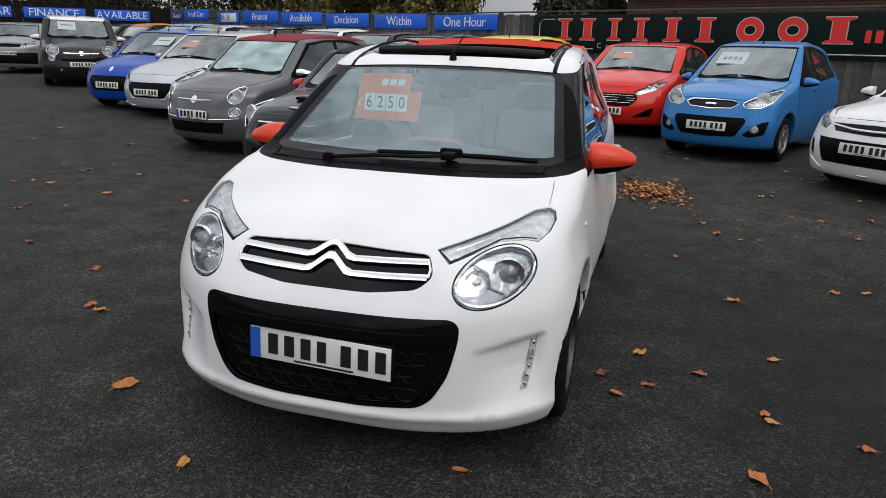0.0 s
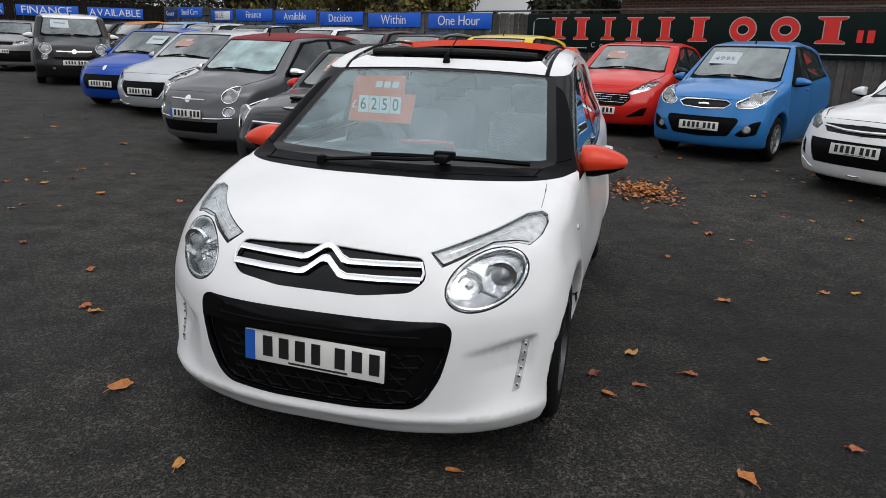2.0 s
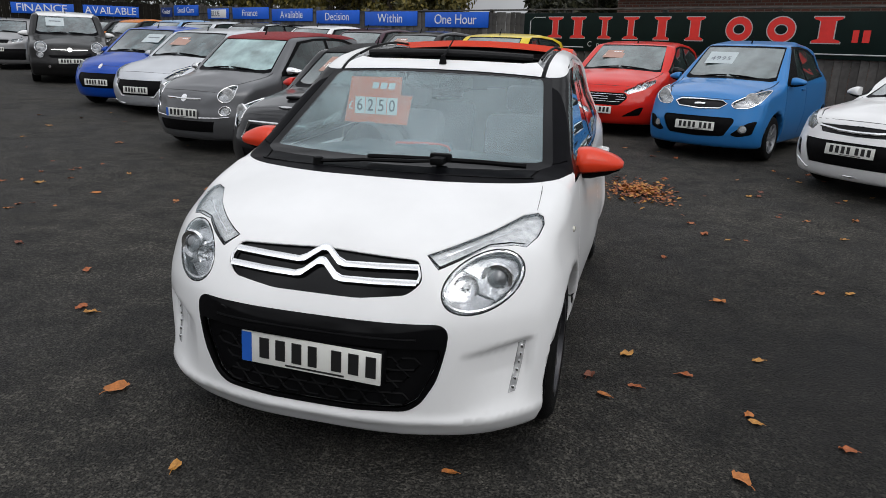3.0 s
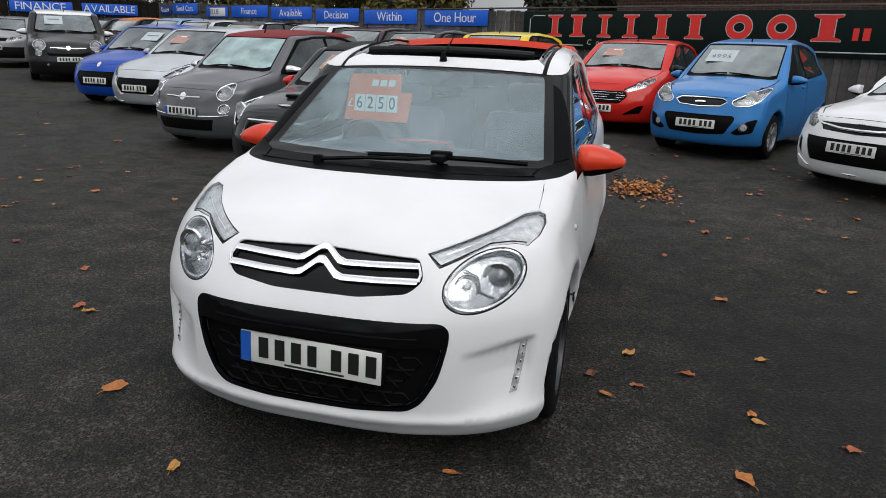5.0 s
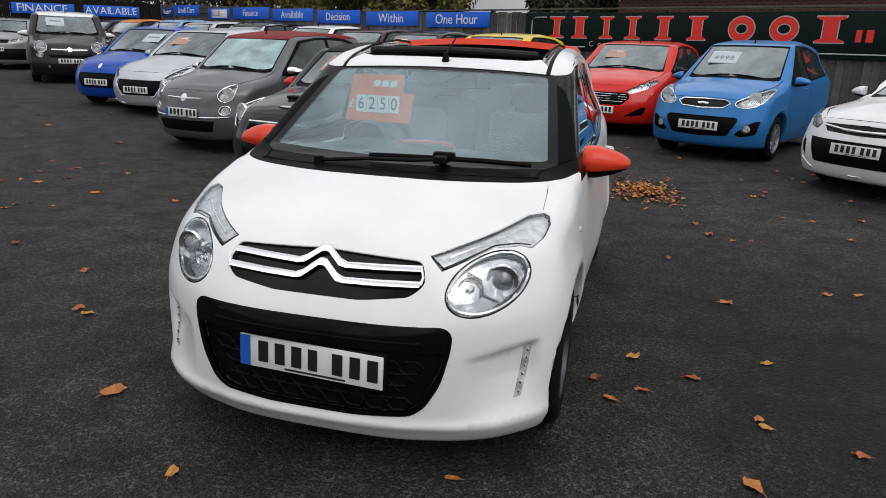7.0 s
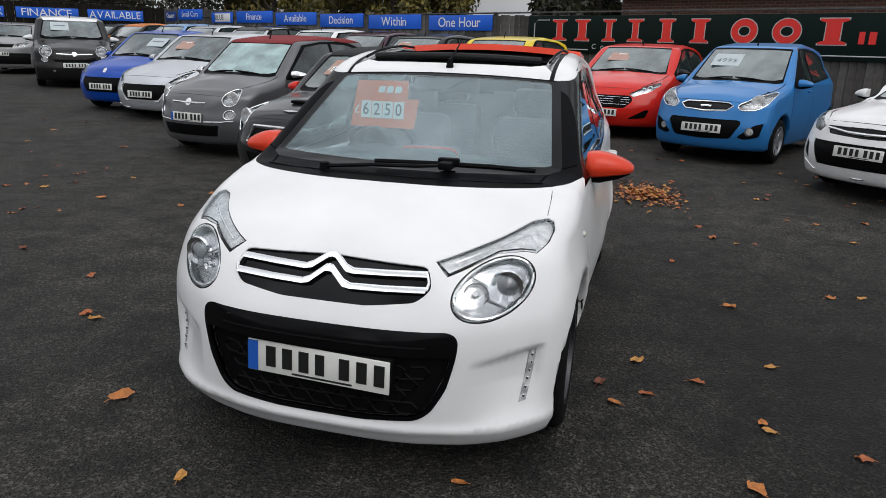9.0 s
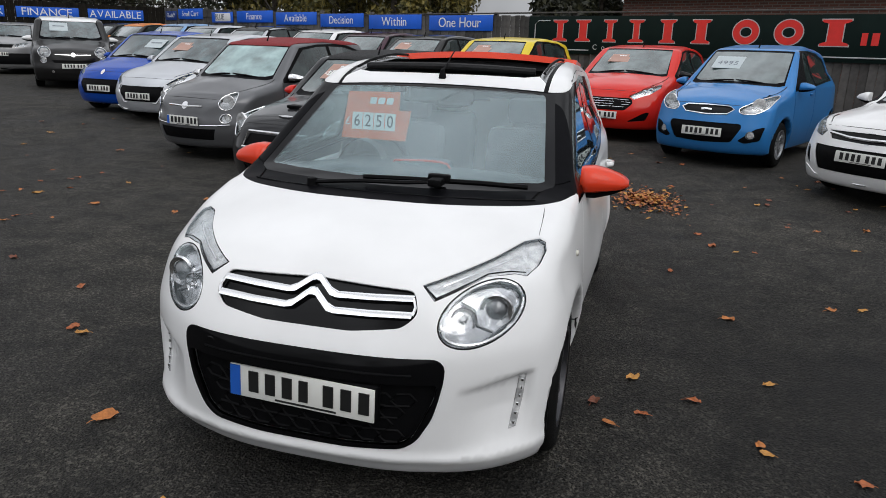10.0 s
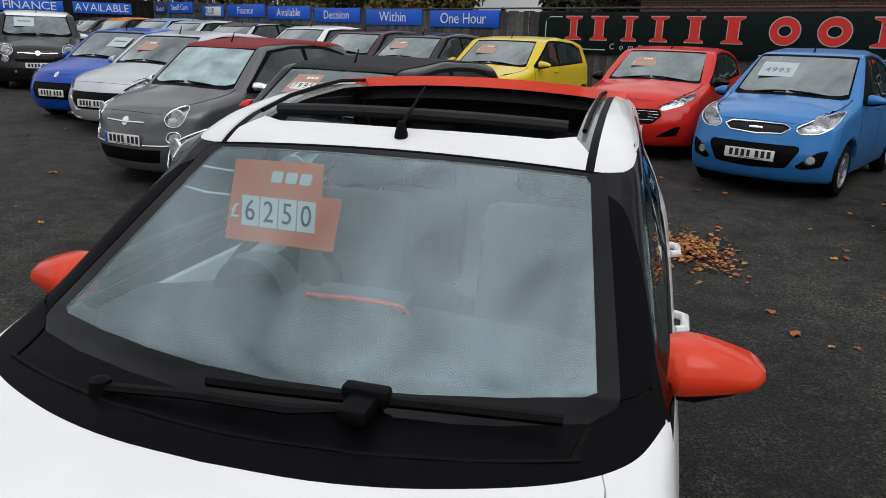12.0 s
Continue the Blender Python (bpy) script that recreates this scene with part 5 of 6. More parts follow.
    l.new(r3.outputs[0], mw.inputs["B"])
    mx = n.new("ShaderNodeMix")
    mx.data_type, mx.blend_type = "RGBA", "MULTIPLY"
    mx.inputs["Factor"].default_value = 1.0
    l.new(mw.outputs["Result"], mx.inputs["A"])
    l.new(r2.outputs[0], mx.inputs["B"])
    # base colour halved towards +x and the near end, with a wandering edge
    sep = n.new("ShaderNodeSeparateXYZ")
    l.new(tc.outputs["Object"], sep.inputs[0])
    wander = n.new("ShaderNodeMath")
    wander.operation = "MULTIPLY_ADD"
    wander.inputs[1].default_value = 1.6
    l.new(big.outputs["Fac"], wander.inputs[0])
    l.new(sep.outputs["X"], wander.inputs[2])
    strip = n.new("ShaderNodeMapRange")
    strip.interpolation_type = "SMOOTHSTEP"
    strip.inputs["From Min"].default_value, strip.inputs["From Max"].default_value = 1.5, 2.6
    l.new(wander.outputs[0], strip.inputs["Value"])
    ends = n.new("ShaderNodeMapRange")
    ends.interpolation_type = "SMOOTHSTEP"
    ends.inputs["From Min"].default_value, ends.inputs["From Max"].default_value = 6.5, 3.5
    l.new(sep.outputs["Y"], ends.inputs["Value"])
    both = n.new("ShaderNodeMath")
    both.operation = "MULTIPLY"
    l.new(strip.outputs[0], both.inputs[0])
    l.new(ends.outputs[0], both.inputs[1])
    near_dark = n.new("ShaderNodeMix")
    near_dark.data_type, near_dark.blend_type = "RGBA", "MULTIPLY"
    near_dark.inputs["B"].default_value = (0.50, 0.50, 0.50, 1)
    l.new(both.outputs[0], near_dark.inputs["Factor"])
    l.new(mx.outputs["Result"], near_dark.inputs["A"])
    l.new(near_dark.outputs["Result"], p.inputs["Base Color"])
    add = n.new("ShaderNodeMath")
    add.operation = "ADD"
    l.new(chips.outputs["Distance"], add.inputs[0])
    l.new(fine.outputs["Fac"], add.inputs[1])
    bn = n.new("ShaderNodeBump")
    bn.inputs["Strength"].default_value, bn.inputs["Distance"].default_value = 1.0, 0.012
    l.new(add.outputs[0], bn.inputs["Height"])
    l.new(bn.outputs[0], p.inputs["Normal"])
    mr = n.new("ShaderNodeMapRange")
    mr.inputs["From Min"].default_value, mr.inputs["From Max"].default_value = 0.35, 0.65
    mr.inputs["To Min"].default_value, mr.inputs["To Max"].default_value = 0.62, 0.85
    l.new(big.outputs["Fac"], mr.inputs["Value"])
    l.new(mr.outputs[0], p.inputs["Roughness"])
    return m


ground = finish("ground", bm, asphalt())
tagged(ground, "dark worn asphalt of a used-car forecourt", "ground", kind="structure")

# ---------------------------------------------------------------- fence with its signs
FA0, FDIR = Vector((6.6, 14.3, 0)), Vector((-0.804, 0.595, 0)).normalized()
CORNER = FA0 + FDIR * 26.0
FB = Vector((-0.958, -0.286, 0)).normalized()
BOARD = mat("grey_weathered_board", (0.095, 0.091, 0.086), 0.85, spec=0.2, vary=0.35, scale=5, bump=0.5, bump_scale=40)


# much darker brown boards for the fence beyond the corner
DARKBOARD = mat("dark_brown_board", (0.013, 0.011, 0.008), 0.85, spec=0.15, vary=0.35, scale=5, bump=0.5, bump_scale=40)


def board_material(m):
    n, l = m.node_tree.nodes, m.node_tree.links
    oi = n.new("ShaderNodeObjectInfo")
    hs = n.new("ShaderNodeHueSaturation")
    mr = n.new("ShaderNodeMapRange")
    mr.inputs["To Min"].default_value, mr.inputs["To Max"].default_value = 0.65, 1.3
    l.new(oi.outputs["Random"], mr.inputs["Value"])
    l.new(mr.outputs[0], hs.inputs["Value"])
    p = n["Principled BSDF"]
    src = p.inputs["Base Color"].links[0].from_socket
    l.new(src, hs.inputs["Color"])
    l.new(hs.outputs[0], p.inputs["Base Color"])


board_material(BOARD)
board_material(DARKBOARD)
FENCE_H = 2.15


def turn_of(d):
    return math.degrees(math.atan2(d.y, d.x))


def on_fence(s, z, off=0.0, line="A"):
    """A pose on the fence's front at s metres along it; x runs to the viewer's right, -y faces the forecourt."""
    o, d = (FA0, FDIR) if line == "A" else (CORNER, FB)
    p = o + d * s
    r = Vector((-d.x, -d.y, 0))
    nrm = Vector((r.y, -r.x, 0))
    p = p + nrm * off
    return pose(p.x, p.y, fence_base(p.x, p.y) + z, 0, 0, turn_of(r))


def fence(line, length, start=0.0, timber=BOARD):
    fe = tagged(new("fence"), "weathered grey timber board fence behind the cars" if timber is BOARD else "dark brown timber board fence behind the cars", "fence", kind="structure")
    b = finish("board", box_bm(0, 0, FENCE_H / 2, 0.145, 0.022, FENCE_H, 0.004, seg=1), timber)
    me = b.data
    bpy.data.objects.remove(b)
    s = start
    k = 0
    while s < start + length:
        o = new("board", me)
        o.parent = fe
        o.matrix_basis = on_fence(s, -0.05 + 0.015 * math.sin(k * 2.1), 0.012 * (k % 2), line)
        s += 0.15
        k += 1
    n = int(length / 2.4)
    post = finish("post", box_bm(0, 0, FENCE_H / 2, 0.1, 0.1, FENCE_H + 0.06, 0.008), timber)
    pm = post.data
    bpy.data.objects.remove(post)
    for q in range(n + 1):
        o = new("post", pm)
        o.parent = fe
        o.matrix_basis = on_fence(start + q * 2.4, 0, -0.075, line)
    mid = start + length / 2
    for z in (0.35, 1.1, 1.9):
        o = part("rail", box_bm(0, 0, 0, length, 0.04, 0.09, 0.006), timber, fe)
        o.matrix_basis = on_fence(mid, z, -0.035, line)
    o = part("capping", box_bm(0, 0, 0, length, 0.09, 0.035, 0.006), timber, fe)
    o.matrix_basis = on_fence(mid, FENCE_H - 0.02, 0.0, line)
    return fe


BLUE = mat("blue_banner", (0.006, 0.115, 0.66), 0.4, vary=0.08, scale=2, bump=0.05, bump_scale=20)
# darker copy of the banner blue, shade painted in for the far panel
SHADEDBLUE = mat("shaded_blue_banner", (0.006, 0.04, 0.22), 0.45, vary=0.08, scale=2)


def banner(line, s, w, h, z, words, size, colour=None, squeeze=1.0, pos=0.0, label=""):
    b = finish("banner", box_bm(0, 0, 0, w, 0.02, h, 0.004), colour or BLUE)
    tagged(b, label or "blue banner with white lettering on the fence", "banner", "banners on the fence")
    if words:
        letters(b, words, size, pose(pos, -0.014, 0), WHITEINK, squeeze)
    b.matrix_world = on_fence(s, z, 0.045, line)
    return b

# ---------------------------------------------------------------- cars round the forecourt
BLUEP, ROYAL = paint("mid_blue_paint", (0.03, 0.185, 0.47), 0.1), paint("royal_blue_paint", (0.004, 0.06, 0.38), 0.1)
SILVERP, GREYP = paint("silver_paint", (0.56, 0.58, 0.61), 0.4), paint("slate_grey_paint", (0.125, 0.127, 0.134), 0.4)
DARKSILVER = paint("dark_silver_paint", (0.27, 0.27, 0.275), 0.4)
REDP, YELLOWP = paint("bright_red_paint", (0.62, 0.02, 0.012)), paint("yellow_paint", (0.72, 0.55, 0.03))
BLACKP, MAROON = paint("black_paint", (0.012, 0.012, 0.014), 0.2), paint("dark_maroon_paint", (0.045, 0.014, 0.026), 0.3)
DARKGREY, PALEBLUE = paint("dark_grey_paint", (0.014, 0.0135, 0.0135), 0.3), paint("pale_blue_paint", (0.20, 0.36, 0.60), 0.4)
ORANGEP = paint("orange_roof_paint", (0.70, 0.20, 0.02))


def stand(x, y, a, k=1.0):
    """A pose for a parked car: nose at (x, y), tail towards the bearing a, wheels on the ground."""
    bx, by = math.sin(radians(a)), math.cos(radians(a))
    zf, zr = rise(x + 0.75 * bx, y + 0.75 * by), rise(x + 3.1 * bx, y + 3.1 * by)
    lift = math.degrees(math.atan2(zr - zf, 2.35))
    return pose(x, y, zf - 0.75 * (zr - zf) / 2.35, lift, 0, -a) @ Matrix.Scale(k, 4)


# pale blue hatchback with an angular lozenge grille
parked_car(hatch(3.5, 1.6, 1.56, hood=0.85, cowl=(0.95, 1.045), head=(1.60, 1.495), wheels=(0.74, 3.12, 0.29), belt=(0.95, 1.08), tumble=0.42, roof_taper=0.09, tail_lean=0.28), BLUEP,
           "mid-blue five-door hatchback with a chrome-edged grille", stand(2.88, 9.6, 36), doors=4, plate=0.455, blue=False,
           lamps=[("headlight", [rounded([(0.38, 0.750), (0.43, 0.690), (0.60, 0.700), (0.71, 0.785), (0.725, 0.900), (0.69, 0.925), (0.56, 0.870)], 0.05)], LAMP, True), ("fog_lamp", [oval(0.575, 0.435, 0.050, 0.055, 16)], LAMP, True)],
           marks=[("grille", [rounded([(-0.335, 0.745), (-0.27, 0.690), (0, 0.674), (0.27, 0.690), (0.335, 0.745), (0.27, 0.778), (0, 0.782), (-0.27, 0.778)], 0.03)], BLACK, False),
                  ("intake", [rounded([(-0.45, 0.575), (0.45, 0.575), (0.475, 0.53), (0.37, 0.335), (0, 0.315), (-0.37, 0.335), (-0.475, 0.53)], 0.04)], MATT, False),
                  ("fog_recess", [rounded([(0.44, 0.36), (0.52, 0.33), (0.68, 0.37), (0.715, 0.55), (0.62, 0.52)], 0.03)], MATT, True)],
           chrome=[([(-0.338, 0.745), (-0.27, 0.688), (0.0, 0.672), (0.27, 0.688), (0.338, 0.745), (0.27, 0.780), (0, 0.786), (-0.27, 0.780), (-0.338, 0.745)], 0.010), ([(-0.07, 0.732), (0, 0.738), (0.07, 0.732)], 0.012)], price=("pale", "4995"), rim="multi")

# bright red three-door hatchback
parked_car(hatch(3.97, 1.72, 1.48, hood=0.82, cowl=(1.05, 1.02), head=(1.82, 1.42), wheels=(0.83, 3.32, 0.30), belt=(0.93, 1.08), nose_lean=0.14), REDP,
           "bright red three-door hatchback with swept-back headlights", stand(1.80, 11.47, 26), plate=0.40, blue=False, caps=BLACK, rim="cover",
           lamps=[("headlight", [[(0.38, 0.69), (0.46, 0.645), (0.67, 0.725), (0.77, 0.82), (0.74, 0.87), (0.60, 0.815)]], LAMP, True)],
           marks=[("grille", [rounded([(-0.42, 0.665), (0.42, 0.665), (0.47, 0.59), (0.36, 0.475), (-0.36, 0.475), (-0.47, 0.59)], 0.04)], MATT, False), ("fog_recess", [rounded([(0.40, 0.30), (0.66, 0.33), (0.71, 0.46), (0.64, 0.45)], 0.03)], MATT, True)],
           chrome=[([(-0.40, 0.635), (0, 0.64), (0.40, 0.635)], 0.0032), ([(-0.43, 0.60), (0, 0.604), (0.43, 0.60)], 0.0032), ([(-0.42, 0.565), (0, 0.568), (0.42, 0.565)], 0.0032), ([(-0.38, 0.53), (0, 0.532), (0.38, 0.53)], 0.0032)], price=("orange", ""))

# white hatchback beside the blue one
parked_car(hatch(4.42, 1.81, 1.50, hood=0.84, cowl=(1.15, 1.03), head=(2.0, 1.44), wheels=(0.92, 3.60, 0.32), belt=(0.95, 1.08), nose_lean=0.12), WHITE,
           "white five-door hatchback with a wide black lower grille", stand(3.90, 7.50, 57), doors=4, plate=0.50, blue=False,
           lamps=[("headlight", [[(0.52, 0.72), (0.58, 0.66), (0.72, 0.68), (0.80, 0.78), (0.78, 0.86), (0.66, 0.80)]], LAMP, True)],
           marks=[("emblem", [oval(0, 0.695, 0.062, 0.062, 20)], CHROME, False), ("grille", [rounded([(-0.50, 0.755), (0, 0.745), (0.50, 0.755), (0.42, 0.655), (0, 0.64), (-0.42, 0.655)], 0.02)], BLACK, False), ("intake", [[(-0.62, 0.58), (0.62, 0.58), (0.50, 0.33), (-0.50, 0.33)]], MATT, False), ("fog_recess", [[(0.66, 0.36), (0.76, 0.42), (0.78, 0.56), (0.70, 0.52)]], MATT, True)],
           chrome=[([(-0.46, 0.715), (-0.2, 0.69), (0, 0.685), (0.2, 0.69), (0.46, 0.715)], 0.016), ([(-0.74, 0.34), (-0.55, 0.26), (0, 0.235), (0.55, 0.26), (0.74, 0.34)], 0.009)])

# slate grey retro convertible with a red fabric roof
parked_car(hatch(3.55, 1.63, 1.49, hood=0.84, cowl=(0.88, 1.01), head=(1.50, 1.43), wheels=(0.72, 3.02, 0.29), belt=(0.94, 1.0), nose_lean=0.06, bow=(0.62, 2.6), tail_lean=0.35), GREYP,
           "slate grey retro city car with a red fabric roof", stand(-3.68, 8.66, 22), glass=MISTED, roof=REDFABRIC, plate=0.52, caps=CHROME, rim="multi",
           lamps=[("headlight", [oval(0.565, 0.76, 0.086, 0.10, 28)], LAMP, True), ("head_small", [oval(0.57, 0.56, 0.060, 0.055, 22)], LAMP, True)],
           marks=[("intake", [[(-0.46, 0.43), (0.46, 0.43), (0.42, 0.29), (-0.42, 0.29)]], MATT, False), ("emblem", [oval(0, 0.70, 0.045, 0.045, 18)], CHROME, False)],
           chrome=[([(-0.28, 0.70), (0, 0.695), (0.28, 0.70)], 0.012), ([(-0.62, 0.485), (-0.5, 0.475), (-0.27, 0.47)], 0.008), ([(0.62, 0.485), (0.5, 0.475), (0.27, 0.47)], 0.008)])

# black small convertible behind the white car
cabrio_skin, cabrio = parked_car(hatch(3.70, 1.68, 1.41, hood=0.82, cowl=(1.05, 0.98), head=(1.62, 1.35), wheels=(0.68, 3.15, 0.30), belt=(0.90, 0.95), nose_lean=0.08, tail_lean=0.3, tumble=0.25), BLACKP,
           "black small convertible with a fabric hood and red mirrors", stand(-1.80, 6.48, 24), roof=FABRIC, plate=None, caps=REDP, rim="multi",
           lamps=[("headlight", [oval(0.60, 0.74, 0.095, 0.125, 28)], LAMP, True)],
           marks=[("grille", [[(-0.33, 0.68), (0.33, 0.68), (0.40, 0.56), (-0.40, 0.56)]], MATT, False), ("intake", [[(-0.42, 0.45), (0.42, 0.45), (0.36, 0.30), (-0.36, 0.30)]], MATT, False)],
           chrome=[([(-0.35, 0.70), (0, 0.705), (0.35, 0.70), (0.42, 0.55), (0, 0.54), (-0.42, 0.55), (-0.35, 0.70)], 0.013)], price=("orange", "7995"))

part("bonnet_scoop", box_bm(0, 0.52, cabrio_skin.height(0, 0.52) + 0.008, 0.40, 0.10, 0.03, 0.012), MATT, cabrio, "black bonnet scoop")
part("wing_badge", slab_on([(-0.10, 0.245), (-0.03, 0.225), (0.03, 0.225), (0.10, 0.245), (0.03, 0.262), (-0.03, 0.262)], cabrio_skin.height, 0.014), CHROME, cabrio)

# silver hatchback with a dark framed grille
parked_car(hatch(3.96, 1.74, 1.46, hood=0.80, cowl=(1.08, 1.0), head=(1.80, 1.40), wheels=(0.82, 3.36, 0.30), nose_lean=0.12), SILVERP,
           "silver hatchback with a dark framed grille", stand(-5.85, 11.6, 16), glass=MOTTLED, plate=0.46, blue=False,
           lamps=[("headlight", [[(0.48, 0.66), (0.56, 0.62), (0.70, 0.72), (0.74, 0.83), (0.68, 0.82)]], LAMP, True)],
           marks=[("grille", [[(-0.44, 0.62), (0.44, 0.62), (0.48, 0.54), (0.34, 0.37), (-0.34, 0.37), (-0.48, 0.54)]], MATT, False)],
           chrome=[([(-0.46, 0.63), (-0.50, 0.54), (-0.35, 0.35), (0.35, 0.35), (0.50, 0.54), (0.46, 0.63)], 0.012), ([(-0.7, 0.26), (-0.4, 0.22), (0.4, 0.22), (0.7, 0.26)], 0.014)], price=("orange", ""))

# royal blue small hatchback
parked_car(hatch(3.43, 1.63, 1.465, hood=0.80, cowl=(0.90, 0.99), head=(1.58, 1.41), wheels=(0.70, 3.04, 0.28), nose_lean=0.10), ROYAL,
           "royal blue small hatchback with a large dark intake", stand(-7.05, 12.45, 14), glass=MOTTLED, plate=0.46, blue=False,
           lamps=[("headlight", [[(0.46, 0.72), (0.54, 0.66), (0.68, 0.74), (0.72, 0.86), (0.66, 0.85)]], LAMP, True)],
           marks=[("intake", [[(-0.46, 0.62), (0.46, 0.62), (0.50, 0.54), (0.40, 0.36), (-0.40, 0.36), (-0.50, 0.54)]], MATT, False), ("emblem", [oval(0, 0.74, 0.035, 0.04, 14)], CHROME, False)], price=("pale", ""), card_side=1)

# tall dark grey family car with a white roof
parked_car(hatch(4.15, 1.78, 1.66, hood=0.92, cowl=(1.05, 1.13), head=(1.55, 1.59), wheels=(0.85, 3.45, 0.32), belt=(1.05, 1.1), nose_lean=0.06, bow=(0.45, 2.7), tumble=0.22), DARKGREY,
           "dark grey tall family car with white roof and mirrors", stand(-9.95, 16.3, -33), roof=WHITE, caps=WHITE, mirror=1.05, glass=MOTTLED, plate=0.53, blue=False, doors=4,
           lamps=[("headlight", [oval(0.60, 0.84, 0.13, 0.12, 28)], LAMP, True), ("head_small", [oval(0.63, 0.66, 0.07, 0.06, 20)], LAMP, True)],
           marks=[("intake", [[(-0.46, 0.66), (0.46, 0.66), (0.42, 0.60), (-0.42, 0.60)]], MATT, False), ("emblem", [oval(0, 0.785, 0.05, 0.05, 18)], CHROME, False), ("fog_lamp", [oval(0.45, 0.40, 0.03, 0.03, 12)], CHROME, True)],
           chrome=[([(-0.38, 0.785), (0, 0.775), (0.38, 0.785)], 0.016)], price=("pale", ""))

# silver off-roader at the far end
parked_car(hatch(4.0, 1.76, 1.53, hood=0.92, cowl=(1.0, 1.10), head=(1.60, 1.46), wheels=(0.80, 3.25, 0.32), belt=(1.0, 1.08), nose_lean=0.05, bow=(0.35, 2.7)), DARKSILVER,
           "silver tall hatchback with black lower bumpers", stand(-14.8, 20.2, -22), glass=MOTTLED, plate=0.60, doors=4,
           lamps=[("headlight", [[(0.44, 0.80), (0.70, 0.82), (0.74, 0.92), (0.46, 0.90)]], LAMP, True)],
           marks=[("grille", [[(-0.40, 0.88), (0.40, 0.88), (0.36, 0.78), (-0.36, 0.78)]], MATT, False), ("bumper", [[(-0.80, 0.62), (0.80, 0.62), (0.78, 0.30), (-0.78, 0.30)]], MATT, False)])

# the row along the fence
ROW = Vector((-0.10, 12.85, 0))


def row_car(s, spec, colour, label, **more):
    x, y = ROW.x - 0.804 * s, ROW.y + 0.595 * s
    more.setdefault("lamps", [("headlight", [[(0.46, 0.70), (0.54, 0.66), (0.68, 0.72), (0.72, 0.82), (0.64, 0.80)]], LAMP, True)])
    more.setdefault("marks", [("grille", [[(-0.36, 0.62), (0.36, 0.62), (0.32, 0.48), (-0.32, 0.48)]], MATT, False)])
    parked_car(spec, colour, label, stand(x, y, 27), **more)


row_car(0.68, hatch(3.8, 1.73, 1.51, hood=0.86, cowl=(1.02, 1.03), head=(1.68, 1.44), wheels=(0.80, 3.3, 0.30), belt=(0.97, 1.06), tail_lean=0.1, tumble=0.24), YELLOWP, "bright yellow five-door hatchback with black pillars", doors=4, price=("orange", ""))
row_car(2.85, hatch(3.85, 1.63, 1.49), DARKGREY, "dark grey five-door hatchback with a price board", doors=4, price=("orange", ""))
row_car(4.6, hatch(3.7, 1.66, 1.50, tail_lean=0.3), MAROON, "dark maroon hatchback in the fence row")
row_car(6.4, hatch(3.7, 1.67, 1.51, cowl=(0.92, 1.03), head=(1.55, 1.43)), WHITE, "white three-door hatchback in the fence row")
row_car(9.4, hatch(4.2, 1.76, 1.52), SILVERP, "silver hatchback with a black roof in the fence row", roof=BLACK, doors=4)
row_car(11.9, hatch(4.0, 1.72, 1.49), SILVERP, "pale silver hatchback in the fence row", doors=4)
row_car(13.8, hatch(3.9, 1.70, 1.50), PALEBLUE, "pale blue hatchback in the fence row", doors=4)
row_car(16.5, hatch(3.6, 1.65, 1.50), DARKGREY, "dark hatchback with an orange roof and mirrors", roof=ORANGEP, caps=ORANGEP)
row_car(18.8, hatch(4.0, 1.72, 1.50), BLACKP, "black hatchback at the end of the row", doors=4)

# ---------------------------------------------------------------- banners, sign, trees and building behind
for s, words, w, size, sq in ((9.55, "One Hour", 2.27, 0.37, 1.0), (12.1, "Within", 2.21, 0.36, 1.05), (14.5, "Decision", 2.09, 0.34, 1.0), (16.88, "Available", 2.25, 0.34, 1.0), (19.33, "Finance", 2.27, 0.33, 1.0), (23.83, "Small Cars", 1.9, 0.30, 1.0)):
    banner("A", s, w, 0.40, 1.90, words, size, squeeze=sq)
blue_board = banner("A", 21.47, 1.48, 0.38, 1.83, "", 0.3, label="blue banner with a white panel on the fence")
part("white_panel", box_bm(0.05, -0.013, 0, 1.05, 0.01, 0.30, 0.002), WHITEINK, blue_board)
letters(blue_board, "BLUE", 0.28, pose(-0.15, -0.022, 0), mat_ink_grey)
banner("A", 25.4, 0.9, 0.36, 1.80, "Quality", 0.22, SHADEDBLUE, label="blue banner in painted shade with white lettering on the fence")
banner("B", 4.53, 2.35, 0.42, 1.68, "FINANCE", 0.42, squeeze=1.15)
banner("B", 1.93, 2.15, 0.42, 1.72, "AVAILABLE", 0.40, squeeze=0.98)
banner("B", 7.3, 2.3, 0.42, 1.64, "CAR", 0.42, squeeze=1.15, pos=0.65)

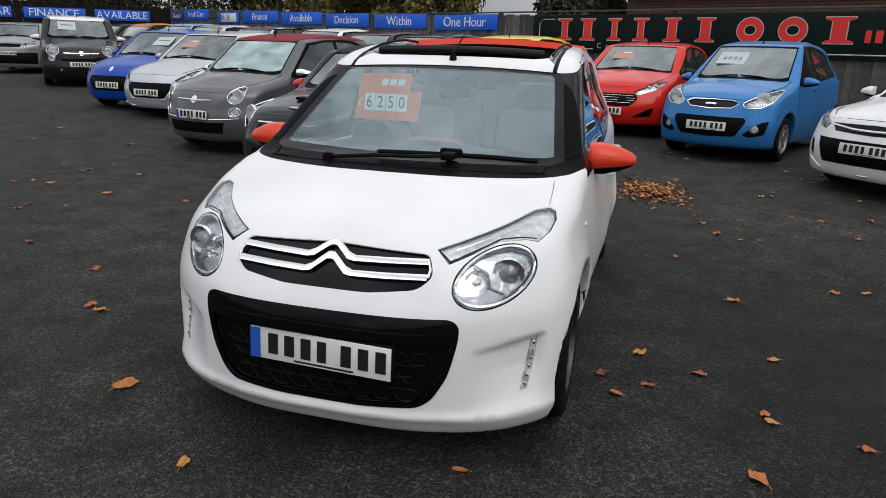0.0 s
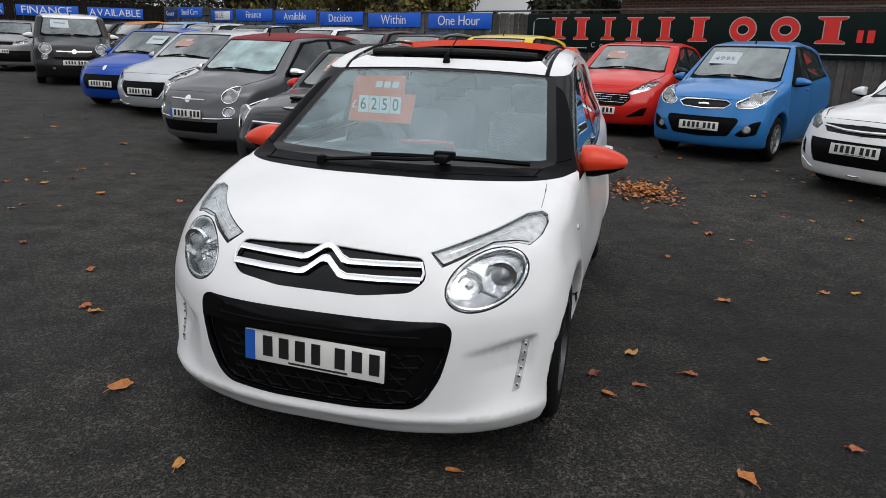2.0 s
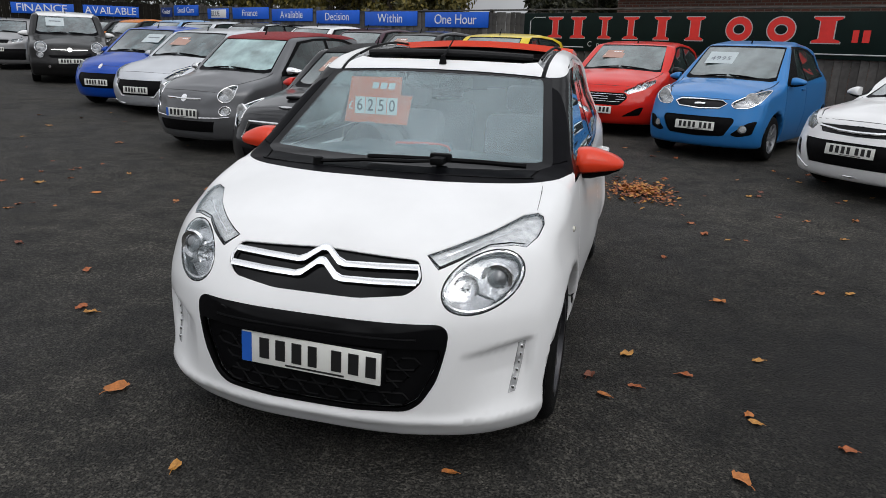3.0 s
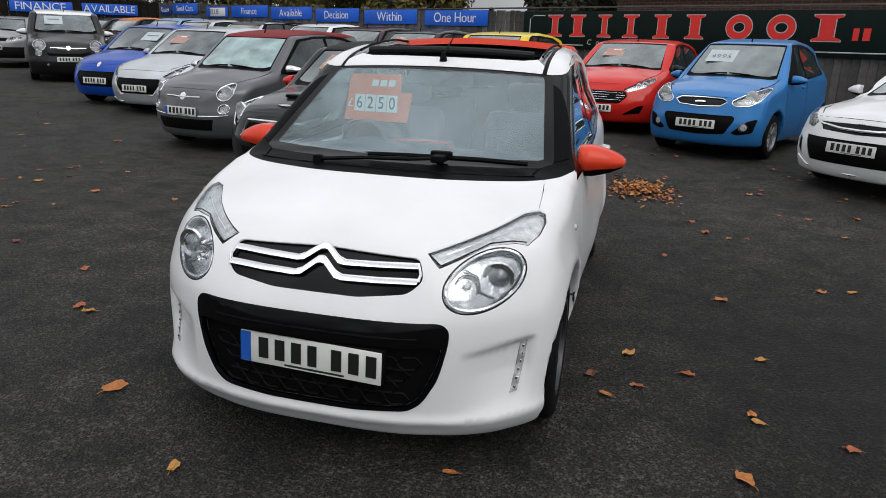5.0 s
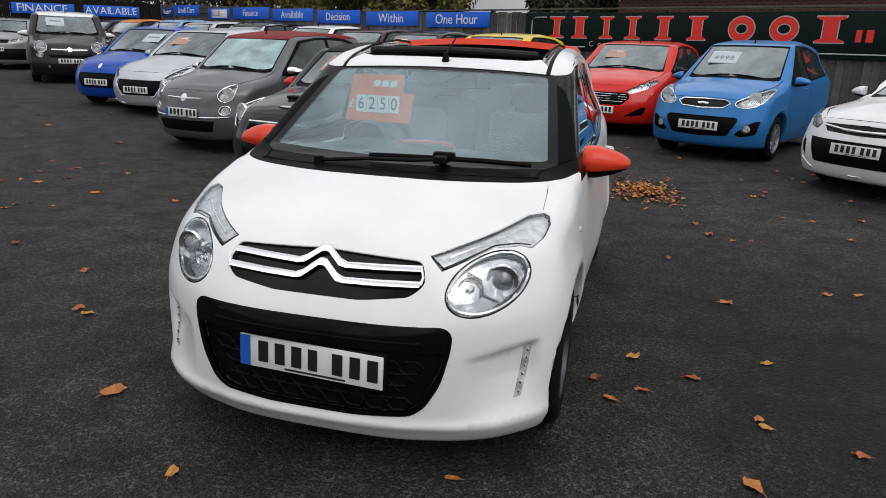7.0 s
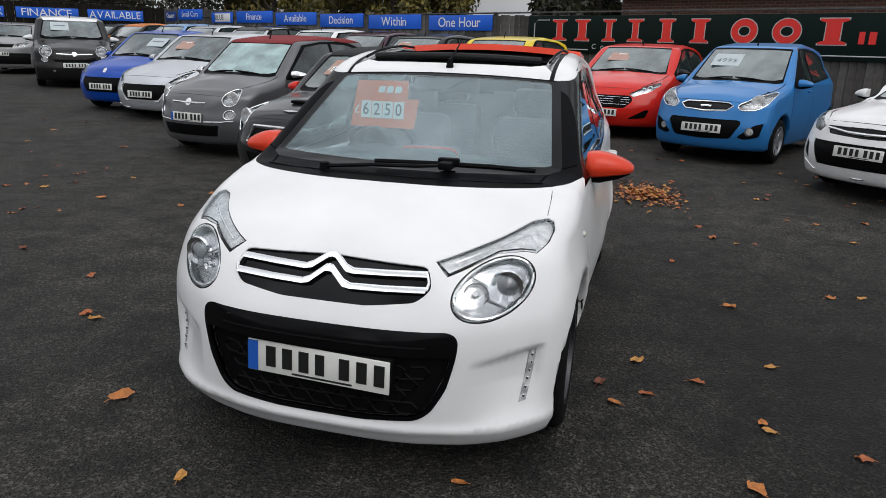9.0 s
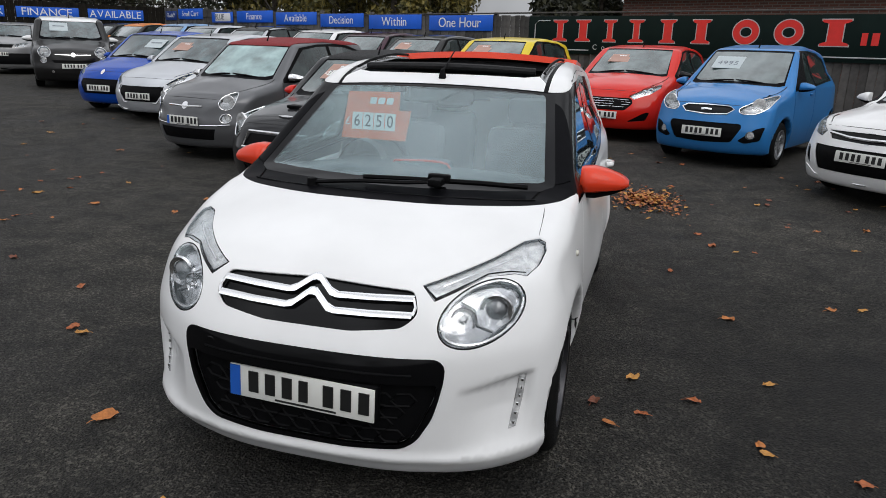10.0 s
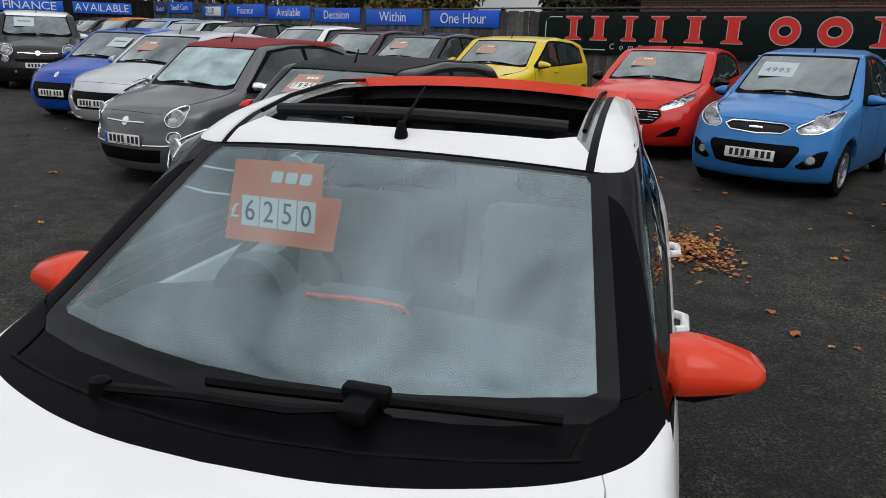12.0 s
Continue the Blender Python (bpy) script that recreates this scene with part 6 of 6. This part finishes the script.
SIGNGREEN = mat("dark_green_sign", (0.004, 0.012, 0.010), 0.6, vary=0.15, scale=3, spec=0.12)
SIGNRED = mat("sign_red", (0.75, 0.03, 0.022), 0.45, vary=0.06)
SIGNGREY = mat("sign_grey_line", (0.45, 0.46, 0.46), 0.5, vary=0.08)
sign = finish("sign_board", box_bm(0, 0, 0, 9.4, 0.03, 0.86, 0.004), SIGNGREEN)
tagged(sign, "long dark green trade sign with red shapes on the fence", "sign")
mid = 7.25 - 4.7
sign.matrix_world = on_fence(mid, 1.71, 0.05)
for k, (s0, s1) in enumerate(((6.56, 6.08), (5.92, 5.45), (5.17, 4.78), (4.53, 4.10), (3.79, 3.36), (3.07, 2.60), (2.17, 1.66), (1.36, 0.84), (0.58, -0.03))):
    x, w = mid - 0.5 * (s0 + s1), abs(s0 - s1)
    if k in (6, 7):
        for grow, d, m_, nm in ((0.02, -0.018, SIGNGREY, "ring_edge"), (0.0, -0.022, SIGNRED, "ring_mark")):
            part(nm, moved(ring_bm(0, 0, w / 2 + grow, 0.235 + grow, 0.13 + 2 * grow, 0.004), pose(x, d, 0.10)), m_, sign)
    else:
        for grow, d, m_, nm in ((0.02, -0.018, SIGNGREY, "bar_edge"), (0.0, -0.022, SIGNRED, "bar_mark")):
            ww = w * (0.30 if k in (0, 2, 3) else 0.42)
            ft = w * 0.40
            o_ = [(-ft, -0.235), (ft, -0.235), (ft, -0.195), (ww / 2, -0.16), (ww / 2, 0.16), (ft, 0.195), (ft, 0.235), (-ft, 0.235), (-ft, 0.195), (-ww / 2, 0.16), (-ww / 2, -0.16), (-ft, -0.195)]
            part(nm, moved(slab([(px + grow * (1 if px > 0 else -1), pz + grow * (0.9 if pz > 0 else -0.9)) for px, pz in o_], 0.004), pose(x, d, 0.10)), m_, sign)
for s0, w in ((-0.22, 0.10), (-0.40, 0.12)):
    part("small_bar_mark", box_bm(mid - s0, -0.02, -0.01, w, 0.006, 0.22), SIGNRED, sign)
part("grey_line", tube([(mid - 6.62, -0.02, 0.33), (mid - 6.95, -0.02, 0.33), (mid - 7.05, -0.02, 0.25), (mid - 7.05, -0.02, -0.27), (mid - 6.95, -0.02, -0.34), (mid - 5.5, -0.02, -0.34)], 0.014, 6), SIGNGREY, sign)
part("grey_line", tube([(mid - 2.3, -0.02, -0.34), (mid + 2.0, -0.02, -0.34)], 0.014, 6), SIGNGREY, sign)
# spaced small lettering; what the cars hide stays as bars
for k, ch in enumerate("Com"):
    part("letter", moved(text_bm(ch, 0.17, 0.003), pose(mid - 5.34 + 0.22 * k, -0.02, -0.27)), SIGNGREY, sign)
for k in range(6):
    part("small_grey_bar", box_bm(mid - 4.68 + 0.22 * k, -0.02, -0.275, 0.10, 0.006, 0.10), SIGNGREY, sign)
for k, ch in enumerate("ar"):
    part("letter", moved(text_bm(ch, 0.17, 0.003), pose(mid - 3.28 + 0.22 * k, -0.02, -0.27)), SIGNGREY, sign)

BARK = mat("bark", (0.05, 0.04, 0.03), 0.9, vary=0.4, scale=12, bump=0.8, bump_scale=30)


def leaf_material(name, c0, c1):
    m = mat(name, c0, 0.6, vary=0)
    n, l = m.node_tree.nodes, m.node_tree.links
    gi = n.new("ShaderNodeNewGeometry")
    r = n.new("ShaderNodeValToRGB")
    r.color_ramp.elements[0].color, r.color_ramp.elements[1].color = (*c0, 1), (*c1, 1)
    l.new(gi.outputs["Random Per Island"], r.inputs["Fac"])
    l.new(r.outputs[0], n["Principled BSDF"].inputs["Base Color"])
    return m


# green leaf tones darkened: the canopy's own shade is put into the colour
GREENLEAF = leaf_material("dark_leaves", (0.006, 0.009, 0.004), (0.034, 0.034, 0.010))
AUTUMNLEAF = leaf_material("turning_leaves", (0.03, 0.035, 0.008), (0.18, 0.14, 0.025))


def tree(x, y, height, spread, low, leaves, count=5000, seed=1):
    rnd = random.Random(seed)
    t = tagged(new("tree"), "leafy tree in early autumn colour behind the fence", "tree", "trees behind the fence")
    z0 = rise(max(-30, min(x, 30)), min(y, 30))
    trunk = [(0, 0, -0.1), (0.05, 0.03, 0.35 * height), (-0.04, 0.08, 0.7 * height), (0.02, 0.02, 0.92 * height)]
    limbs = [tube(trunk, [0.16 * height / 6, 0.12 * height / 6, 0.07 * height / 6, 0.02], 8)]
    clumps = []
    for k in range(16):
        a, hh = rnd.uniform(0, 6.28), rnd.uniform(low, 0.9) * height
        rr = spread * rnd.uniform(0.45, 1.0) * (1.1 - 0.6 * abs(hh / height - 0.5))
        e = Vector((rr * math.cos(a), rr * math.sin(a), hh))
        b = Vector((0, 0, hh - rr * 0.5))
        limbs.append(tube([b, b.lerp(e, 0.5) + Vector((0, 0, 0.15)), e], [0.05, 0.035, 0.012], 5))
        clumps.append((e, spread * rnd.uniform(0.28, 0.5)))
    part("trunk", join(*limbs), BARK, t)
    vs, fs = [], []
    for k in range(count):
        c, r = clumps[rnd.randrange(len(clumps))]
        d = Vector((rnd.gauss(0, 1), rnd.gauss(0, 1), rnd.gauss(0, 0.8)))
        d.normalize()
        p = c + d * r * rnd.uniform(0.35, 1.05)
        q = Euler((rnd.uniform(0, 6.28), rnd.uniform(0, 6.28), rnd.uniform(0, 6.28))).to_matrix()
        sz = rnd.uniform(0.09, 0.20)
        i = len(vs)
        vs += [p + q @ Vector(o) * sz for o in ((-0.5, 0, 0), (0, -0.4, 0.1), (0.9, 0, 0), (0, 0.4, 0.1))]
        fs.append((i, i + 1, i + 2, i + 3))
    me = bpy.data.meshes.new("crown")
    me.from_pydata([tuple(v) for v in vs], [], fs)
    me.materials.append(leaves)
    o = new("crown", me)
    o.parent = t
    t.matrix_world = pose(x, y, z0)


for k, (x, y, hgt, sp, low, lf) in enumerate(((-17, 33, 7, 3.4, 0.2, GREENLEAF), (-12.5, 33.5, 6.5, 3.2, 0.2, GREENLEAF), (-9.5, 29.5, 6, 2.6, 0.2, AUTUMNLEAF), (-6.6, 28.0, 6.5, 2.6, 0.2, AUTUMNLEAF), (-4.0, 26.2, 6, 2.2, 0.2, AUTUMNLEAF), (-2.6, 24.8, 5.5, 1.7, 0.22, AUTUMNLEAF), (-22, 32, 7, 3.4, 0.2, GREENLEAF), (-28, 30, 7, 3.4, 0.2, GREENLEAF), (2.7, 27.0, 4.6, 1.6, 0.3, GREENLEAF), (3.2, 25.0, 4.8, 1.5, 0.3, GREENLEAF))):
    tree(x, y, hgt, sp, low, lf, 9000, seed=10 + k)

# brick building beyond the sign
BRICK = bpy.data.materials.new("red_brick")
BRICK.use_nodes = True
bn_, bl_ = BRICK.node_tree.nodes, BRICK.node_tree.links
bt = bn_.new("ShaderNodeTexBrick")
bt.inputs["Color1"].default_value, bt.inputs["Color2"].default_value, bt.inputs["Mortar"].default_value = (0.16, 0.055, 0.035, 1), (0.10, 0.04, 0.03, 1), (0.16, 0.14, 0.12, 1)
bt.inputs["Scale"].default_value, bt.inputs["Mortar Size"].default_value = 1.0, 0.012
bt.inputs["Brick Width"].default_value, bt.inputs["Row Height"].default_value = 0.225, 0.075
btc, bmap = bn_.new("ShaderNodeTexCoord"), bn_.new("ShaderNodeMapping")
bmap.inputs["Rotation"].default_value = (radians(90), 0, 0)
bl_.new(btc.outputs["Object"], bmap.inputs["Vector"])
bl_.new(bmap.outputs[0], bt.inputs["Vector"])
bl_.new(bt.outputs["Color"], bn_["Principled BSDF"].inputs["Base Color"])
bn_["Principled BSDF"].inputs["Roughness"].default_value = 0.9
SLATE = mat("roof_slates", (0.05, 0.045, 0.045), 0.8, vary=0.3, scale=6, bump=0.4, bump_scale=12)


def building():
    b = tagged(new("brick_building"), "red brick outbuilding with a dark slate roof behind the fence", "building")
    part("wall", box_bm(0, 0, 1.6, 12, 7, 3.2, 0.0), BRICK, b)
    bm = bmesh.new()
    for sx in (-6.3, 6.3):
        for y, z in ((-3.9, 3.05), (0, 5.6), (3.9, 3.05)):
            bm.verts.new((sx, y, z))
        for y, z in ((-3.9, 3.15), (0, 5.75), (3.9, 3.15)):
            bm.verts.new((sx, y, z))
    v = list(bm.verts)
    for i in (0, 1):
        bm.faces.new((v[3 + i], v[4 + i], v[10 + i], v[9 + i]))
        bm.faces.new((v[i], v[1 + i], v[7 + i], v[6 + i]))
    bm.faces.new((v[0], v[3], v[9], v[6]))
    bm.faces.new((v[2], v[5], v[11], v[8]))
    for o in (0, 6):
        bm.faces.new((v[o], v[o + 1], v[o + 4], v[o + 3]))
        bm.faces.new((v[o + 1], v[o + 2], v[o + 5], v[o + 4]))
    part("roof", bm, SLATE, b)
    part("gutter", tube([(-6.3, -3.95, 3.05), (6.3, -3.95, 3.05)], 0.06, 8), MATT, b)
    b.matrix_world = pose(10.5, 22.0, rise(10, 20), 0, 0, turn_of(Vector((0.804, -0.595, 0))))


building()

# ---------------------------------------------------------------- fallen leaves
LEAFTONES = [mat("dry_leaf_a", (0.40, 0.14, 0.03), 0.6, vary=0.35, scale=60), mat("dry_leaf_b", (0.32, 0.09, 0.025), 0.6, vary=0.35, scale=60), mat("dry_leaf_c", (0.42, 0.20, 0.04), 0.6, vary=0.3, scale=60), mat("dry_leaf_d", (0.16, 0.05, 0.025), 0.7, vary=0.3, scale=60)]


def leaf_mesh(seed, size, material):
    rnd = random.Random(seed)
    bm = bmesh.new()
    n = 12
    c = bm.verts.new((0, 0, 0.004))
    ring = []
    for k in range(n):
        a = 2 * math.pi * k / n
        r = size * (0.5 + 0.12 * math.cos(a)) * (1 + rnd.uniform(-0.14, 0.14))
        ring.append(bm.verts.new((r * math.cos(a) * 1.15, r * math.sin(a) * 0.72, 0.006 + rnd.uniform(0, 0.25) * size)))
    for k in range(n):
        bm.faces.new((c, ring[k], ring[(k + 1) % n]))
    st = tube([(size * 0.55, 0, 0.01), (size * 0.8, size * 0.08, 0.012), (size * 1.0, size * 0.1, 0.006)], 0.0022, 4)
    o = finish("fallen_leaf", join(bm, st), material)
    me = o.data
    bpy.data.objects.remove(o)
    return me


LEAVES = [leaf_mesh(k, 0.085, LEAFTONES[k % 4]) for k in range(12)]


def drop_leaf(x, y, size, turn, kind):
    o = new("fallen_leaf", LEAVES[kind])
    tagged(o, "dry brown-orange autumn leaf lying on the asphalt", "leaf", "fallen leaves on the asphalt")
    o.matrix_world = pose(x, y, rise(x, y) + 0.001, 0, 0, turn) @ Matrix.Scale(size, 4)


seen = [(-1.17, 2.59, 1.25), (-0.69, 2.09, 0.8), (1.28, 2.29, 1.1), (1.75, 2.54, 0.8), (1.46, 2.76, 0.8), (1.46, 2.7, 0.7), (1.68, 3.32, 0.8), (1.29, 3.1, 0.9), (1.02, 2.95, 0.8), (0.84, 3.04, 0.9), (0.87, 2.85, 0.8), (1.04, 3.29, 1.0), (1.75, 4.17, 1.0), (1.6, 5.08, 0.8), (2.44, 4.44, 1.0), (2.64, 4.46, 0.9), (-1.78, 3.37, 0.9), (-1.86, 3.42, 0.9), (-2.19, 4.02, 1.0), (-3.0, 4.52, 1.0), (-2.55, 6.02, 1.0), (-4.2, 6.49, 1.2), (-4.44, 6.61, 0.9), (-4.58, 6.48, 0.9), (3.61, 6.53, 1.1), (2.93, 7.38, 1.1), (3.2, 5.84, 0.8), (2.04, 6.15, 0.9), (2.69, 9.6, 1.3), (3.05, 7.41, 1.1), (0.25, 2.18, 0.7), (-3.63, 7.18, 0.9)]
rnd = random.Random(5)
for k, (x, y, sz) in enumerate(seen):
    drop_leaf(x, y, 0.8 * sz, rnd.uniform(0, 360), (0, 2, 4, 1, 8, 6, 10, 5, 9, 3)[k % 10])
for k in range(150):
    x, y = rnd.uniform(-9, 5), rnd.uniform(5.2, 12)
    if abs(x - 0.3) < 1.2 and y < 6.2:
        continue
    drop_leaf(x, y, rnd.uniform(0.35, 0.95), rnd.uniform(0, 360), rnd.randrange(12))
# a drift of leaves beside the white car
drift = bpy.data.meshes.new("leaf_drift")
vs, fs, mi = [], [], []
for k in range(900):
    a, r = rnd.uniform(0, 6.28), abs(rnd.gauss(0, 0.43))
    cx, cy = 1.72 + 0.52 * r * math.cos(a) + 0.1, 7.4 + 0.72 * r * math.sin(a)
    q = Euler((rnd.uniform(-0.5, 0.5), rnd.uniform(-0.5, 0.5), rnd.uniform(0, 6.28))).to_matrix()
    sz = rnd.uniform(0.026, 0.05)
    i = len(vs)
    zz = rise(cx, cy) + 0.012 + 0.05 * max(0, 1 - r * 1.2) * rnd.random()
    vs += [tuple(Vector((cx, cy, zz)) + q @ Vector(o) * sz) for o in ((-0.6, 0, 0), (-0.1, -0.42, 0.12), (0.7, 0, 0.02), (-0.1, 0.42, 0.12))]
    fs.append((i, i + 1, i + 2, i + 3))
    mi.append(rnd.randrange(4))
drift.from_pydata(vs, [], fs)
for m_ in LEAFTONES:
    drift.materials.append(m_)
drift.polygons.foreach_set("material_index", mi)
tagged(new("leaf_drift", drift), "drift of dry orange-brown leaves on the asphalt", "leaves", kind="stuff")

fence("A", 33.0, -6.0)
fence("B", 14.0, timber=DARKBOARD)
